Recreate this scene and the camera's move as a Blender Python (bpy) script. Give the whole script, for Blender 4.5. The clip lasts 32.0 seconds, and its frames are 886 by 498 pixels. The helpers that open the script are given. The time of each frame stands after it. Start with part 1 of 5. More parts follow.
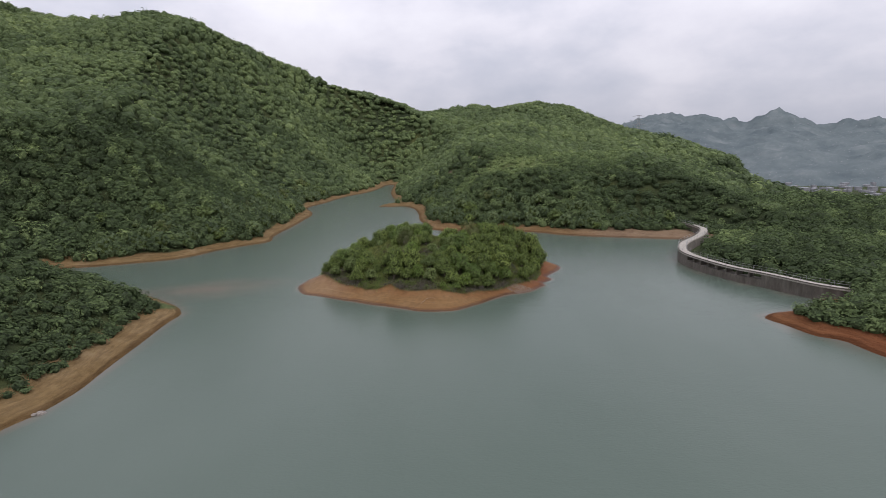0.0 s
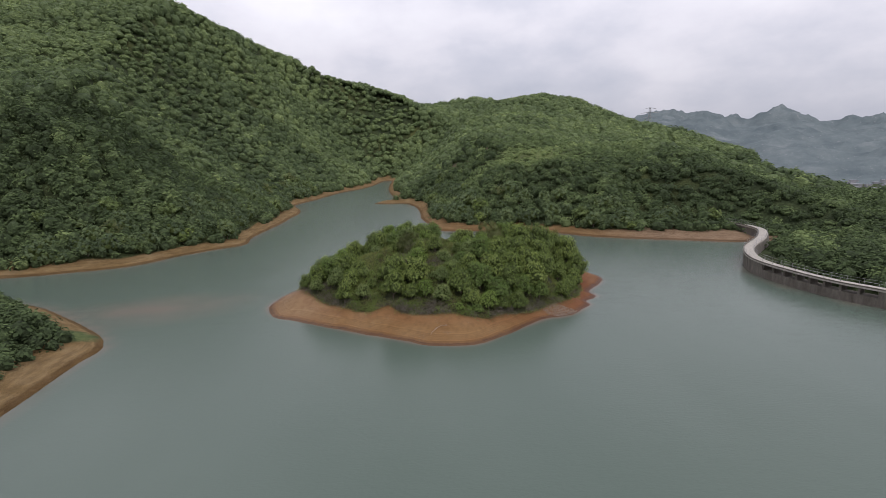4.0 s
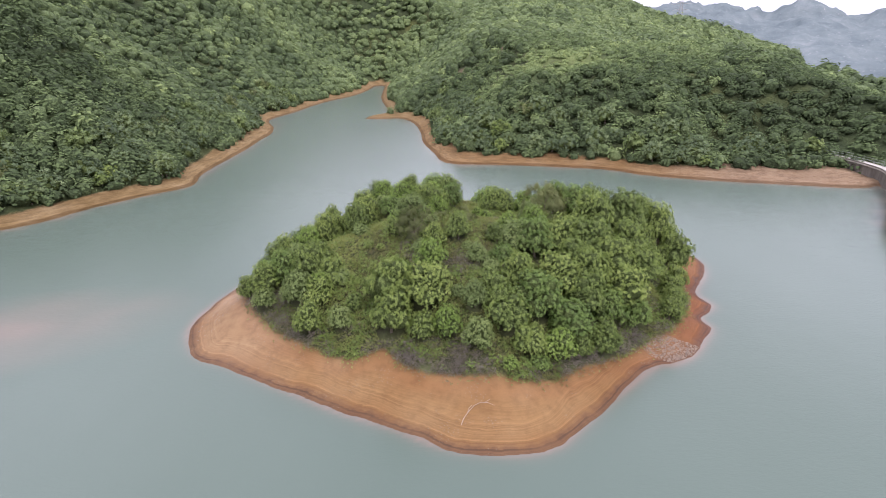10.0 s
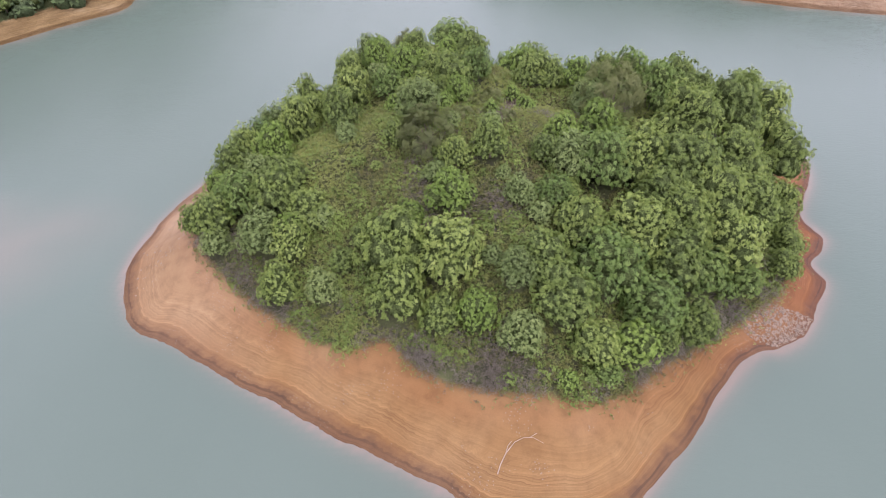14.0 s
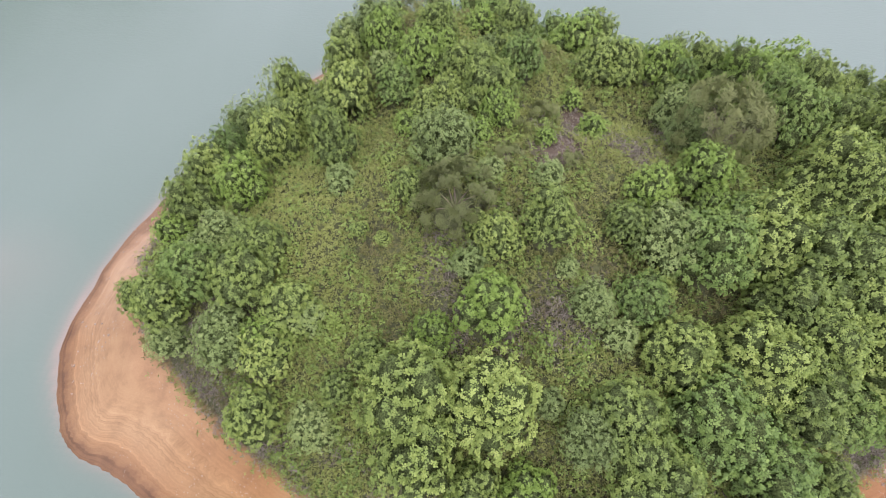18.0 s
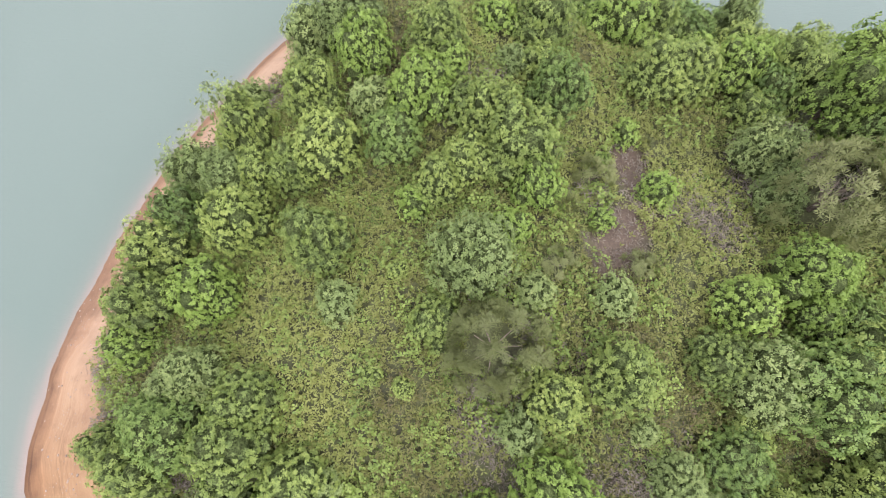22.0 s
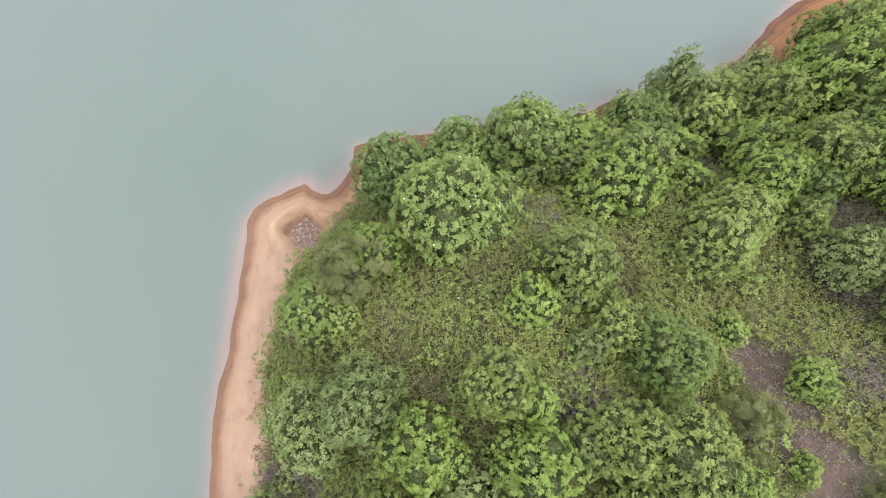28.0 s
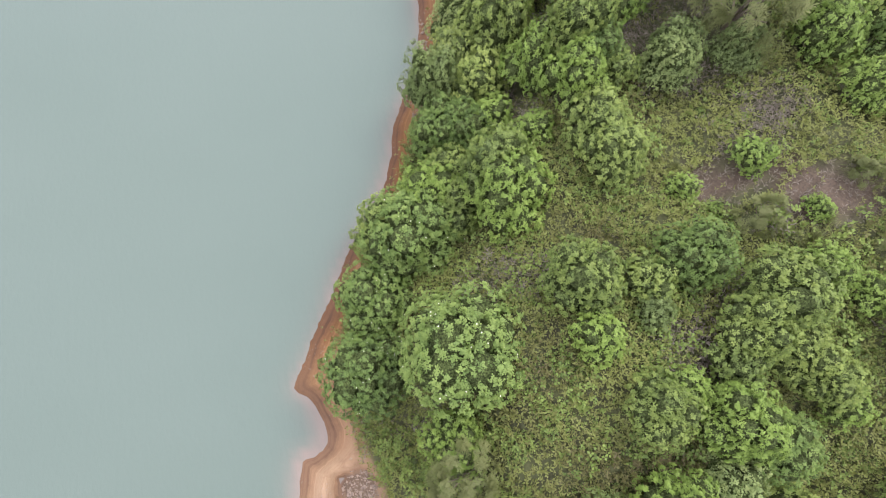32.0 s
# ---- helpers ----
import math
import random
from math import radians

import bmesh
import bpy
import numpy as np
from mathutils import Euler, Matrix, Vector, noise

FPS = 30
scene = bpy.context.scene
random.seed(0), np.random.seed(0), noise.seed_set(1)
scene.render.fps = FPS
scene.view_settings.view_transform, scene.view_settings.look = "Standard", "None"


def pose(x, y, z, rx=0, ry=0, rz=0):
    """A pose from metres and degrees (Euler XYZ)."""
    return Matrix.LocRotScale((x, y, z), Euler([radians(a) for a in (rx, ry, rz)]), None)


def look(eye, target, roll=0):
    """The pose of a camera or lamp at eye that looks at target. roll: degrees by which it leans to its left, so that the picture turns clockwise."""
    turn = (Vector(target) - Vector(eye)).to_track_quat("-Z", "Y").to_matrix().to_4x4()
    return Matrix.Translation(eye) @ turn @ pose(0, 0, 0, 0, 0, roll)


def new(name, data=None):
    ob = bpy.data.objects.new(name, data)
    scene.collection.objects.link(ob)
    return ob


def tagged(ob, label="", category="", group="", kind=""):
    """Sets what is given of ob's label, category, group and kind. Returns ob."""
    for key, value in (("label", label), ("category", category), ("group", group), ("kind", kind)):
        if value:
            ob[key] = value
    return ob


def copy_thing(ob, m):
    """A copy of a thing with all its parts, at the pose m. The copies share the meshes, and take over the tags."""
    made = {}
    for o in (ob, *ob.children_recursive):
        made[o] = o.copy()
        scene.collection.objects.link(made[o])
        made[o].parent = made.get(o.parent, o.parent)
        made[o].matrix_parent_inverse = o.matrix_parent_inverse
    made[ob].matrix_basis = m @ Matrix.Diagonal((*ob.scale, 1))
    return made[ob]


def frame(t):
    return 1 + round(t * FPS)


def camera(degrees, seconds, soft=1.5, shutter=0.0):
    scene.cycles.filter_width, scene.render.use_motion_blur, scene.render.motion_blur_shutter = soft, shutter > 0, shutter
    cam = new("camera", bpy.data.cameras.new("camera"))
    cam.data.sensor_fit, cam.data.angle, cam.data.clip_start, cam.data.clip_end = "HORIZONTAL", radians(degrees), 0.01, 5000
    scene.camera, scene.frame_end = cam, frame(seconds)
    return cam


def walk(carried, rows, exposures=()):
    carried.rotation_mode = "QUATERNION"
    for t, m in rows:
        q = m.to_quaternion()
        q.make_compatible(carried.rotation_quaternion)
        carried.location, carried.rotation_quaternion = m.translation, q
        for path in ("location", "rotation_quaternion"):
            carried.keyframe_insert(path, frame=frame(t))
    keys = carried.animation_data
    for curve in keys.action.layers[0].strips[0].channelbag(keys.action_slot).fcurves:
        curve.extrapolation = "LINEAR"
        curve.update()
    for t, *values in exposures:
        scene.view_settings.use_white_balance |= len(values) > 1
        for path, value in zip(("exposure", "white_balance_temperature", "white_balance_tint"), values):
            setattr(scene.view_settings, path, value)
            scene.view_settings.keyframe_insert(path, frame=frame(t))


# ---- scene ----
cam = camera(80.1, 32.0, soft=0.55)
PATH = [
    (0, (5.741, -45.283, 34.493), (5.712, -43.32, 34.109), -1.3),
    (1, (5.164, -37.799, 33.417), (5.134, -35.837, 33.031), -1.5),
    (2, (4.302, -30.171, 32.727), (4.275, -28.209, 32.341), -1.4),
    (3, (3.186, -22.387, 31.642), (3.166, -20.425, 31.255), -1.3),
    (3.5, (2.634, -18.64, 31.062), (2.615, -16.679, 30.672), -1.3),
    (5.5, (0.731, -3.07, 29.952), (0.713, -1.109, 29.56), -1.2),
    (6, (0.538, 0.836, 30.017), (0.517, 2.793, 29.606), -1.4),
    (7, (-0.15, 8.359, 29.807), (-0.172, 10.302, 29.334), -1.3),
    (8, (-1.01, 15.326, 29.753), (-1.027, 17.247, 29.196), -1.2),
    (9, (-1.556, 21.831, 30.368), (-1.572, 23.722, 29.718), -1.2),
    (10, (-2.079, 27.822, 32.073), (-2.087, 29.68, 31.333), -1.1),
    (11, (-2.57, 33.784, 33.306), (-2.579, 35.596, 32.458), -1.2),
    (12, (-3.076, 39.615, 33.661), (-3.087, 41.349, 32.665), -1.2),
    (13, (-3.635, 45.174, 33.838), (-3.645, 46.775, 32.64), -1.0),
    (13.5, (-3.825, 47.701, 33.793), (-3.837, 49.237, 32.512), -0.9),
    (15.5, (-4.379, 57.583, 34.15), (-4.414, 58.853, 32.605), -1.2),
    (16, (-4.183, 59.792, 33.992), (-4.246, 61.056, 32.444), -2.3),
    (17, (-4.857, 64.275, 33.708), (-4.912, 65.513, 32.138), -1.7),
    (18, (-5.766, 68.755, 33.86), (-5.804, 69.907, 32.225), -1.0),
    (19, (-6.467, 72.604, 33.818), (-6.493, 73.597, 32.082), -0.4),
    (20, (-6.905, 76.681, 33.759), (-6.921, 77.552, 31.958), -0.7),
    (21, (-7.402, 80.79, 33.731), (-7.388, 81.565, 31.888), -1.2),
    (22, (-8.048, 84.941, 33.855), (-8.015, 85.604, 31.968), -1.0),
    (23, (-8.728, 88.982, 33.84), (-8.688, 89.557, 31.925), -0.1),
    (24, (-9.328, 93.313, 33.965), (-9.285, 93.801, 32.026), 0.9),
    (25, (-9.77, 97.64, 33.992), (-9.707, 98.073, 32.041), 1.1),
    (25.5, (-9.95, 99.429, 33.889), (-9.842, 99.856, 31.938), 2.3),
    (27.5, (-9.728, 105.273, 32.998), (-9.402, 105.66, 31.063), 5.4),
    (28, (-9.417, 106.696, 32.945), (-9.05, 107.048, 31.01), 5.7),
    (29, (-8.504, 109.23, 33.02), (-8.075, 109.495, 31.085), 5.4),
    (30, (-7.289, 111.378, 33.174), (-6.814, 111.52, 31.237), 5.7),
    (31, (-5.856, 112.967, 33.305), (-5.362, 112.948, 31.367), 6.4),
    (32, (-4.326, 114.186, 33.477), (-3.849, 114.025, 31.541), 7.8),
]
walk(cam, [(t, look(e, g, r)) for t, e, g, r in PATH],
     exposures=[(t, e, k, c) for t, e, k, c in ((0.0, -0.05, 6200, 16), (6.0, 0.0, 6250, 16), (8.0, 0.37, 6240, 18), (9.0, 0.7, 6150, 21), (10.0, 1.03, 6060, 24), (13.0, 1.08, 6020, 28), (16.0, 1.24, 6040, 25), (19.0, 1.44, 6080, 22), (23.0, 1.64, 6140, 21), (28.0, 1.5, 6130, 20), (32.0, 1.48, 6120, 20))])

# ---- world: overcast sky, soft sun ----
world = bpy.data.worlds.new("overcast_sky")
scene.world = world
world.use_nodes = True
wn = world.node_tree
wn.nodes.clear()


def link(tree, a, b):
    tree.links.new(a, b)


def noise_node(tree, vec, scale, detail=4.0, rough=0.55):
    n = tree.nodes.new("ShaderNodeTexNoise")
    n.inputs["Scale"].default_value = scale
    n.inputs["Detail"].default_value = detail
    n.inputs["Roughness"].default_value = rough
    if vec is not None:
        link(tree, vec, n.inputs["Vector"])
    return n.outputs["Fac"]


def ramp(tree, fac, stops):
    n = tree.nodes.new("ShaderNodeValToRGB")
    els = n.color_ramp.elements
    while len(els) < len(stops):
        els.new(0.5)
    for el, (at, col) in zip(els, stops):
        el.position = at
        el.color = (*col, 1.0) if len(col) == 3 else col
    link(tree, fac, n.inputs["Fac"])
    return n.outputs["Color"]


def mixc(tree, fac, a, b, how="MIX"):
    n = tree.nodes.new("ShaderNodeMix")
    n.data_type = "RGBA"
    n.blend_type = how
    for sock, val in ((n.inputs[0], fac), (n.inputs[6], a), (n.inputs[7], b)):
        if isinstance(val, bpy.types.NodeSocket):
            link(tree, val, sock)
        elif isinstance(val, (int, float)):
            sock.default_value = val
        else:
            sock.default_value = (*val, 1.0)
    return n.outputs[2]


def maths(tree, how, a, b=0.0, clamp=False):
    n = tree.nodes.new("ShaderNodeMath")
    n.operation = how
    n.use_clamp = clamp
    for sock, val in ((n.inputs[0], a), (n.inputs[1], b)):
        if isinstance(val, bpy.types.NodeSocket):
            link(tree, val, sock)
        else:
            sock.default_value = val
    return n.outputs[0]


def mapped(tree, vec, scale):
    n = tree.nodes.new("ShaderNodeMapping")
    n.inputs["Scale"].default_value = scale
    link(tree, vec, n.inputs["Vector"])
    return n.outputs["Vector"]


SUN_EL, SUN_ROT = radians(58), radians(150)
sky = wn.nodes.new("ShaderNodeTexSky")
sky.sky_type = "NISHITA"
sky.sun_disc = False
sky.sun_elevation, sky.sun_rotation = SUN_EL, SUN_ROT
sky.air_density, sky.dust_density = 1.0, 3.0
wtc = wn.nodes.new("ShaderNodeTexCoord")
cl_vec = mapped(wn, wtc.outputs["Generated"], (1.0, 1.0, 1.9))
cl_big = noise_node(wn, cl_vec, 1.9, 5.0, 0.5)
cl_small = noise_node(wn, cl_vec, 6.5, 5.0, 0.55)
cl_fac = maths(wn, "ADD", maths(wn, "MULTIPLY", cl_big, 0.72), maths(wn, "MULTIPLY", cl_small, 0.28))
clouds = ramp(wn, cl_fac, [(0.36, (0.58, 0.61, 0.68)), (0.47, (0.72, 0.73, 0.78)), (0.55, (0.86, 0.85, 0.88)), (0.66, (0.98, 0.97, 0.98))])
bg_cloud = wn.nodes.new("ShaderNodeBackground")
link(wn, clouds, bg_cloud.inputs["Color"])
# an overcast sky is brighter overhead than at the horizon
wsep = wn.nodes.new("ShaderNodeSeparateXYZ")
link(wn, wtc.outputs["Generated"], wsep.inputs[0])
link(wn, maths(wn, "MULTIPLY", maths(wn, "ADD", 1.0, maths(wn, "MULTIPLY", maths(wn, "MAXIMUM", wsep.outputs[2], 0.0), 1.8)), 0.8), bg_cloud.inputs["Strength"])
bg_sky = wn.nodes.new("ShaderNodeBackground")
link(wn, sky.outputs["Color"], bg_sky.inputs["Color"])
bg_sky.inputs["Strength"].default_value = 0.05
wmix = wn.nodes.new("ShaderNodeMixShader")
wmix.inputs["Fac"].default_value = 0.9
link(wn, bg_sky.outputs[0], wmix.inputs[1])
link(wn, bg_cloud.outputs[0], wmix.inputs[2])
wout = wn.nodes.new("ShaderNodeOutputWorld")
link(wn, wmix.outputs[0], wout.inputs["Surface"])

sun = new("sun", bpy.data.lights.new("sun", "SUN"))
sun.data.energy, sun.data.angle, sun.data.color = 1.25, radians(25), (1.0, 0.96, 0.9)
sun.matrix_world = look((0, 0, 300), (0 - 300 * math.cos(SUN_EL) * math.sin(SUN_ROT), 0 - 300 * math.cos(SUN_EL) * math.cos(SUN_ROT), 300 - 300 * math.sin(SUN_EL)))


# ---- materials ----
def material(name):
    m = bpy.data.materials.new(name)
    m.use_nodes = True
    t = m.node_tree
    t.nodes.clear()
    out = t.nodes.new("ShaderNodeOutputMaterial")
    b = t.nodes.new("ShaderNodeBsdfPrincipled")
    link(t, b.outputs[0], out.inputs["Surface"])
    return m, t, b


def position(t):
    return t.nodes.new("ShaderNodeNewGeometry").outputs["Position"]


def bump(t, b, height, strength, dist):
    n = t.nodes.new("ShaderNodeBump")
    n.inputs["Strength"].default_value = strength
    n.inputs["Distance"].default_value = dist
    link(t, height, n.inputs["Height"])
    link(t, n.outputs["Normal"], b.inputs["Normal"])


def attr(t, name):
    n = t.nodes.new("ShaderNodeAttribute")
    n.attribute_name = name
    return n.outputs["Fac"]


def leaf_material(name, stops, tint=True, rough=0.55, shine=0.25, own_part=0.28, tree_part=0.5, patch_part=0.5, through_part=0.32):
    """Leaves: colour from tree to tree, from leaf to leaf, and in soft patches."""
    m, t, b = material(name)
    pos = position(t)
    isl = t.nodes.new("ShaderNodeNewGeometry").outputs["Random Per Island"]
    obr = t.nodes.new("ShaderNodeObjectInfo").outputs["Random"]
    own = attr(t, "tint")
    n1 = noise_node(t, pos, 0.35, 3.0)
    if tint:
        f = maths(t, "ADD", maths(t, "MULTIPLY", own, tree_part), maths(t, "MULTIPLY", isl, own_part))
    else:
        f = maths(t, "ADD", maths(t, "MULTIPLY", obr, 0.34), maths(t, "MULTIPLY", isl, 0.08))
        # on tree crowns tint holds painted light: bunch tips lighter, insides darker
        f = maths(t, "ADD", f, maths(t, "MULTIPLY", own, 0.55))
    f = maths(t, "ADD", f, maths(t, "MULTIPLY", maths(t, "SUBTRACT", n1, 0.5), patch_part if tint else 0.35))
    f = maths(t, "ADD", f, 0.08 if tint else 0.02, clamp=True)
    col = ramp(t, f, stops)
    link(t, col, b.inputs["Base Color"])
    b.inputs["Roughness"].default_value = rough
    b.inputs["Specular IOR Level"].default_value = shine
    # light shines through the blades
    thin = t.nodes.new("ShaderNodeBsdfTranslucent")
    link(t, col, thin.inputs["Color"])
    both = t.nodes.new("ShaderNodeMixShader")
    both.inputs["Fac"].default_value = through_part
    link(t, b.outputs[0], both.inputs[1])
    link(t, thin.outputs[0], both.inputs[2])
    link(t, both.outputs[0], [n for n in t.nodes if n.type == "OUTPUT_MATERIAL"][0].inputs["Surface"])
    return m


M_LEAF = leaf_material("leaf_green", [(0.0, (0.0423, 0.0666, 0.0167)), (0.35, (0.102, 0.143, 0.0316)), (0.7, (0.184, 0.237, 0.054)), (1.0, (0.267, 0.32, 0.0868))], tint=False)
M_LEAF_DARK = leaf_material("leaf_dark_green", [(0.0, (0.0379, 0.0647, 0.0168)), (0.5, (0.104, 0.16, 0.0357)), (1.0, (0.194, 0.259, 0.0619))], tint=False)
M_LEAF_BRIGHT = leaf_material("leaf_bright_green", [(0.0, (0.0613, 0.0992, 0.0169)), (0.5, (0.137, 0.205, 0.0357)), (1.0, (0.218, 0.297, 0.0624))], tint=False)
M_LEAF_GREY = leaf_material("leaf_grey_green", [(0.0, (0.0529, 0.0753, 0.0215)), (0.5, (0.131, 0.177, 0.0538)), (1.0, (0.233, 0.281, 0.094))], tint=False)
M_NEEDLE = leaf_material("leaf_olive_needles", [(0.0, (0.0608, 0.0697, 0.0221)), (0.5, (0.105, 0.122, 0.0379)), (1.0, (0.175, 0.188, 0.0682))], tint=False)
M_COVER = leaf_material("ground_cover_leaves", [(0.0, (0.0865, 0.0664, 0.0354)), (0.3, (0.115, 0.12, 0.0342)), (0.6, (0.155, 0.175, 0.0442)), (1.0, (0.196, 0.209, 0.059))], own_part=0.18, tree_part=0.65)
M_SHRUB = leaf_material("shrub_leaves", [(0.0, (0.0414, 0.0643, 0.0156)), (0.35, (0.096, 0.141, 0.0304)), (0.7, (0.164, 0.218, 0.0463)), (1.0, (0.244, 0.301, 0.0773))])
M_DRY = leaf_material("dry_scrub_twigs", [(0.0, (0.0721, 0.0583, 0.0442)), (0.4, (0.13, 0.111, 0.0861)), (0.7, (0.184, 0.161, 0.128)), (1.0, (0.244, 0.227, 0.162))])
M_LEAF_BANK = leaf_material("bank_leaves", [(0.0, (0.0286, 0.044, 0.0242)), (0.5, (0.0935, 0.132, 0.0605)), (1.0, (0.209, 0.259, 0.105))], tint=False)
FOREST_STOPS = [(0.0, (0.034, 0.047, 0.024)), (0.3, (0.083, 0.115, 0.05)), (0.6, (0.147, 0.192, 0.08)), (0.85, (0.21, 0.265, 0.103)), (1.0, (0.3, 0.345, 0.13))]
M_FOREST = leaf_material("forest_leaves", FOREST_STOPS, rough=0.85, shine=0.06, own_part=0.13, tree_part=0.72, patch_part=0.2)


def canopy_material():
    """Inner branches, old leaves and undergrowth of a closed wood, with crown shade painted in."""
    m, t, b = material("woodland_inner_painted_shade")
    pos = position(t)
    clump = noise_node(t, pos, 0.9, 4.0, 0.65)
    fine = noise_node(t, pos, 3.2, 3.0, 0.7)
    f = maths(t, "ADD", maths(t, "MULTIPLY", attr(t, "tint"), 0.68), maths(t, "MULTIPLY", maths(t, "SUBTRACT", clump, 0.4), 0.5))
    # forest leaf colours darkened to paint the shade inside the crowns
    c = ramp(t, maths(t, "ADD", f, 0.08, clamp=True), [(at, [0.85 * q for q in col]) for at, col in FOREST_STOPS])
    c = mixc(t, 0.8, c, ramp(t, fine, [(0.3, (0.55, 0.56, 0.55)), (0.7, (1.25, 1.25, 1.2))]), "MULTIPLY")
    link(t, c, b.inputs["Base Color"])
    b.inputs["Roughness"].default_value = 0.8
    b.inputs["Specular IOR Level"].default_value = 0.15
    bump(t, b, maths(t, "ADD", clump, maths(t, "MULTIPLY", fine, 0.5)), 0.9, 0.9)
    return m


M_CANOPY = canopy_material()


def bark_material():
    m, t, b = material("bark")
    pos = position(t)
    f = noise_node(t, mapped(t, pos, (6, 6, 1.5)), 3.0, 6.0)
    link(t, ramp(t, f, [(0.3, (0.07, 0.05, 0.035)), (0.7, (0.2, 0.16, 0.12))]), b.inputs["Base Color"])
    b.inputs["Roughness"].default_value = 0.9
    bump(t, b, f, 0.6, 0.03)
    return m


M_BARK = bark_material()


def core_shade_material():
    """Twigs and old leaves inside a crown, their shade painted into the dark colour."""
    m, t, b = material("crown_inside_painted_shade")
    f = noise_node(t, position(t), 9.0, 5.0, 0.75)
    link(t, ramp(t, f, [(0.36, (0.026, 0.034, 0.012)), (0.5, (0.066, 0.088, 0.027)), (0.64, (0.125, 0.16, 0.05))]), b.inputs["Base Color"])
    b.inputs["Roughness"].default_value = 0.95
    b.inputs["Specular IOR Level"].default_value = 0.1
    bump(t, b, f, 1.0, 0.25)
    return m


M_CORE_SHADE = core_shade_material()


def soil_material(name):
    """Bare lake shore: orange clay with contour lines of old water levels, wet rim, gravel, and plant litter higher up."""
    m, t, b = material(name)
    pos = position(t)
    sep = t.nodes.new("ShaderNodeSeparateXYZ")
    link(t, pos, sep.inputs[0])
    big = noise_node(t, pos, 0.11, 4.0)
    mid = noise_node(t, pos, 0.9, 5.0, 0.6)
    fine = noise_node(t, pos, 9.0, 5.0, 0.65)
    base = ramp(t, big, [(0.33, (0.325, 0.175, 0.062)), (0.5, (0.37, 0.215, 0.086)), (0.66, (0.415, 0.26, 0.12))])
    base = mixc(t, maths(t, "MULTIPLY", maths(t, "SUBTRACT", attr(t, "red"), 0.0), 0.8, clamp=True), base, (0.30, 0.085, 0.032))
    base = mixc(t, maths(t, "MULTIPLY", attr(t, "pale"), 0.8, clamp=True), base, (0.56, 0.40, 0.27))
    base = mixc(t, 0.55, base, ramp(t, mid, [(0.25, (0.55, 0.5, 0.46)), (0.5, (0.95, 0.93, 0.9)), (0.75, (1.12, 1.12, 1.1))]), "MULTIPLY")
    # strand lines follow the height
    zz = maths(t, "ADD", maths(t, "MULTIPLY", sep.outputs[2], 3.1), maths(t, "MULTIPLY", mid, 0.2))
    comb = t.nodes.new("ShaderNodeCombineXYZ")
    link(t, zz, comb.inputs[2])
    bands = noise_node(t, comb.outputs[0], 2.6, 4.0, 0.7)
    low = maths(t, "MULTIPLY", maths(t, "SUBTRACT", 1.0, maths(t, "DIVIDE", sep.outputs[2], 1.9), clamp=True), maths(t, "SUBTRACT", 1.35, attr(t, "pale")), clamp=True)
    patchy = maths(t, "MULTIPLY", maths(t, "SUBTRACT", noise_node(t, pos, 0.25, 3.0), 0.22), 2.6, clamp=True)
    lines = ramp(t, bands, [(0.37, (0.4, 0.34, 0.28)), (0.45, (0.78, 0.74, 0.7)), (0.53, (1.0, 1.0, 1.0)), (0.6, (1.24, 1.27, 1.3))])
    base = mixc(t, maths(t, "MULTIPLY", low, patchy), base, lines, "MULTIPLY")
    # steep brown foot of the beach
    foot = maths(t, "SUBTRACT", 1.0, maths(t, "DIVIDE", maths(t, "SUBTRACT", sep.outputs[2], maths(t, "MULTIPLY", mid, 0.5)), 0.35), clamp=True)
    base = mixc(t, maths(t, "MULTIPLY", foot, 0.5), base, mixc(t, 1.0, base, (0.66, 0.52, 0.42), "MULTIPLY"))
    # stones and grit
    vor = t.nodes.new("ShaderNodeTexVoronoi")
    vor.inputs["Scale"].default_value = 4.5
    link(t, pos, vor.inputs["Vector"])
    grit = maths(t, "MULTIPLY", maths(t, "GREATER_THAN", noise_node(t, pos, 0.35, 3.0), 0.57), maths(t, "LESS_THAN", vor.outputs["Distance"], 0.2))
    base = mixc(t, maths(t, "MULTIPLY", grit, 0.45), base, (0.42, 0.36, 0.3))
    base = mixc(t, maths(t, "MULTIPLY", maths(t, "SUBTRACT", fine, 0.3), 0.8, clamp=True), base, mixc(t, 1.0, base, (0.72, 0.68, 0.64), "MULTIPLY"))
    # wet rim at the water's edge
    wet = maths(t, "SUBTRACT", 1.0, maths(t, "DIVIDE", maths(t, "ADD", sep.outputs[2], maths(t, "MULTIPLY", maths(t, "SUBTRACT", mid, 0.5), 0.3)), 0.34), clamp=True)
    wet = maths(t, "MULTIPLY", wet, 1.6, clamp=True)
    base = mixc(t, wet, base, mixc(t, 1.0, base, (0.62, 0.56, 0.5), "MULTIPLY"))
    # litter and low growth under the plants
    green = attr(t, "veg")
    low_mix = maths(t, "ADD", maths(t, "MULTIPLY", mid, 0.55), maths(t, "MULTIPLY", fine, 0.45))
    litter = ramp(t, low_mix, [(0.34, (0.055, 0.048, 0.032)), (0.45, (0.09, 0.095, 0.042)), (0.54, (0.12, 0.135, 0.05)), (0.66, (0.18, 0.18, 0.08))])
    edge = maths(t, "ADD", green, maths(t, "MULTIPLY", maths(t, "SUBTRACT", mid, 0.5), 0.5))
    edge = maths(t, "MULTIPLY", maths(t, "SUBTRACT", edge, 0.35), 4.0, clamp=True)
    base = mixc(t, edge, base, litter)
    base = mixc(t, attr(t, "bare"), base, ramp(t, fine, [(0.3, (0.085, 0.06, 0.038)), (0.7, (0.2, 0.15, 0.105))]))
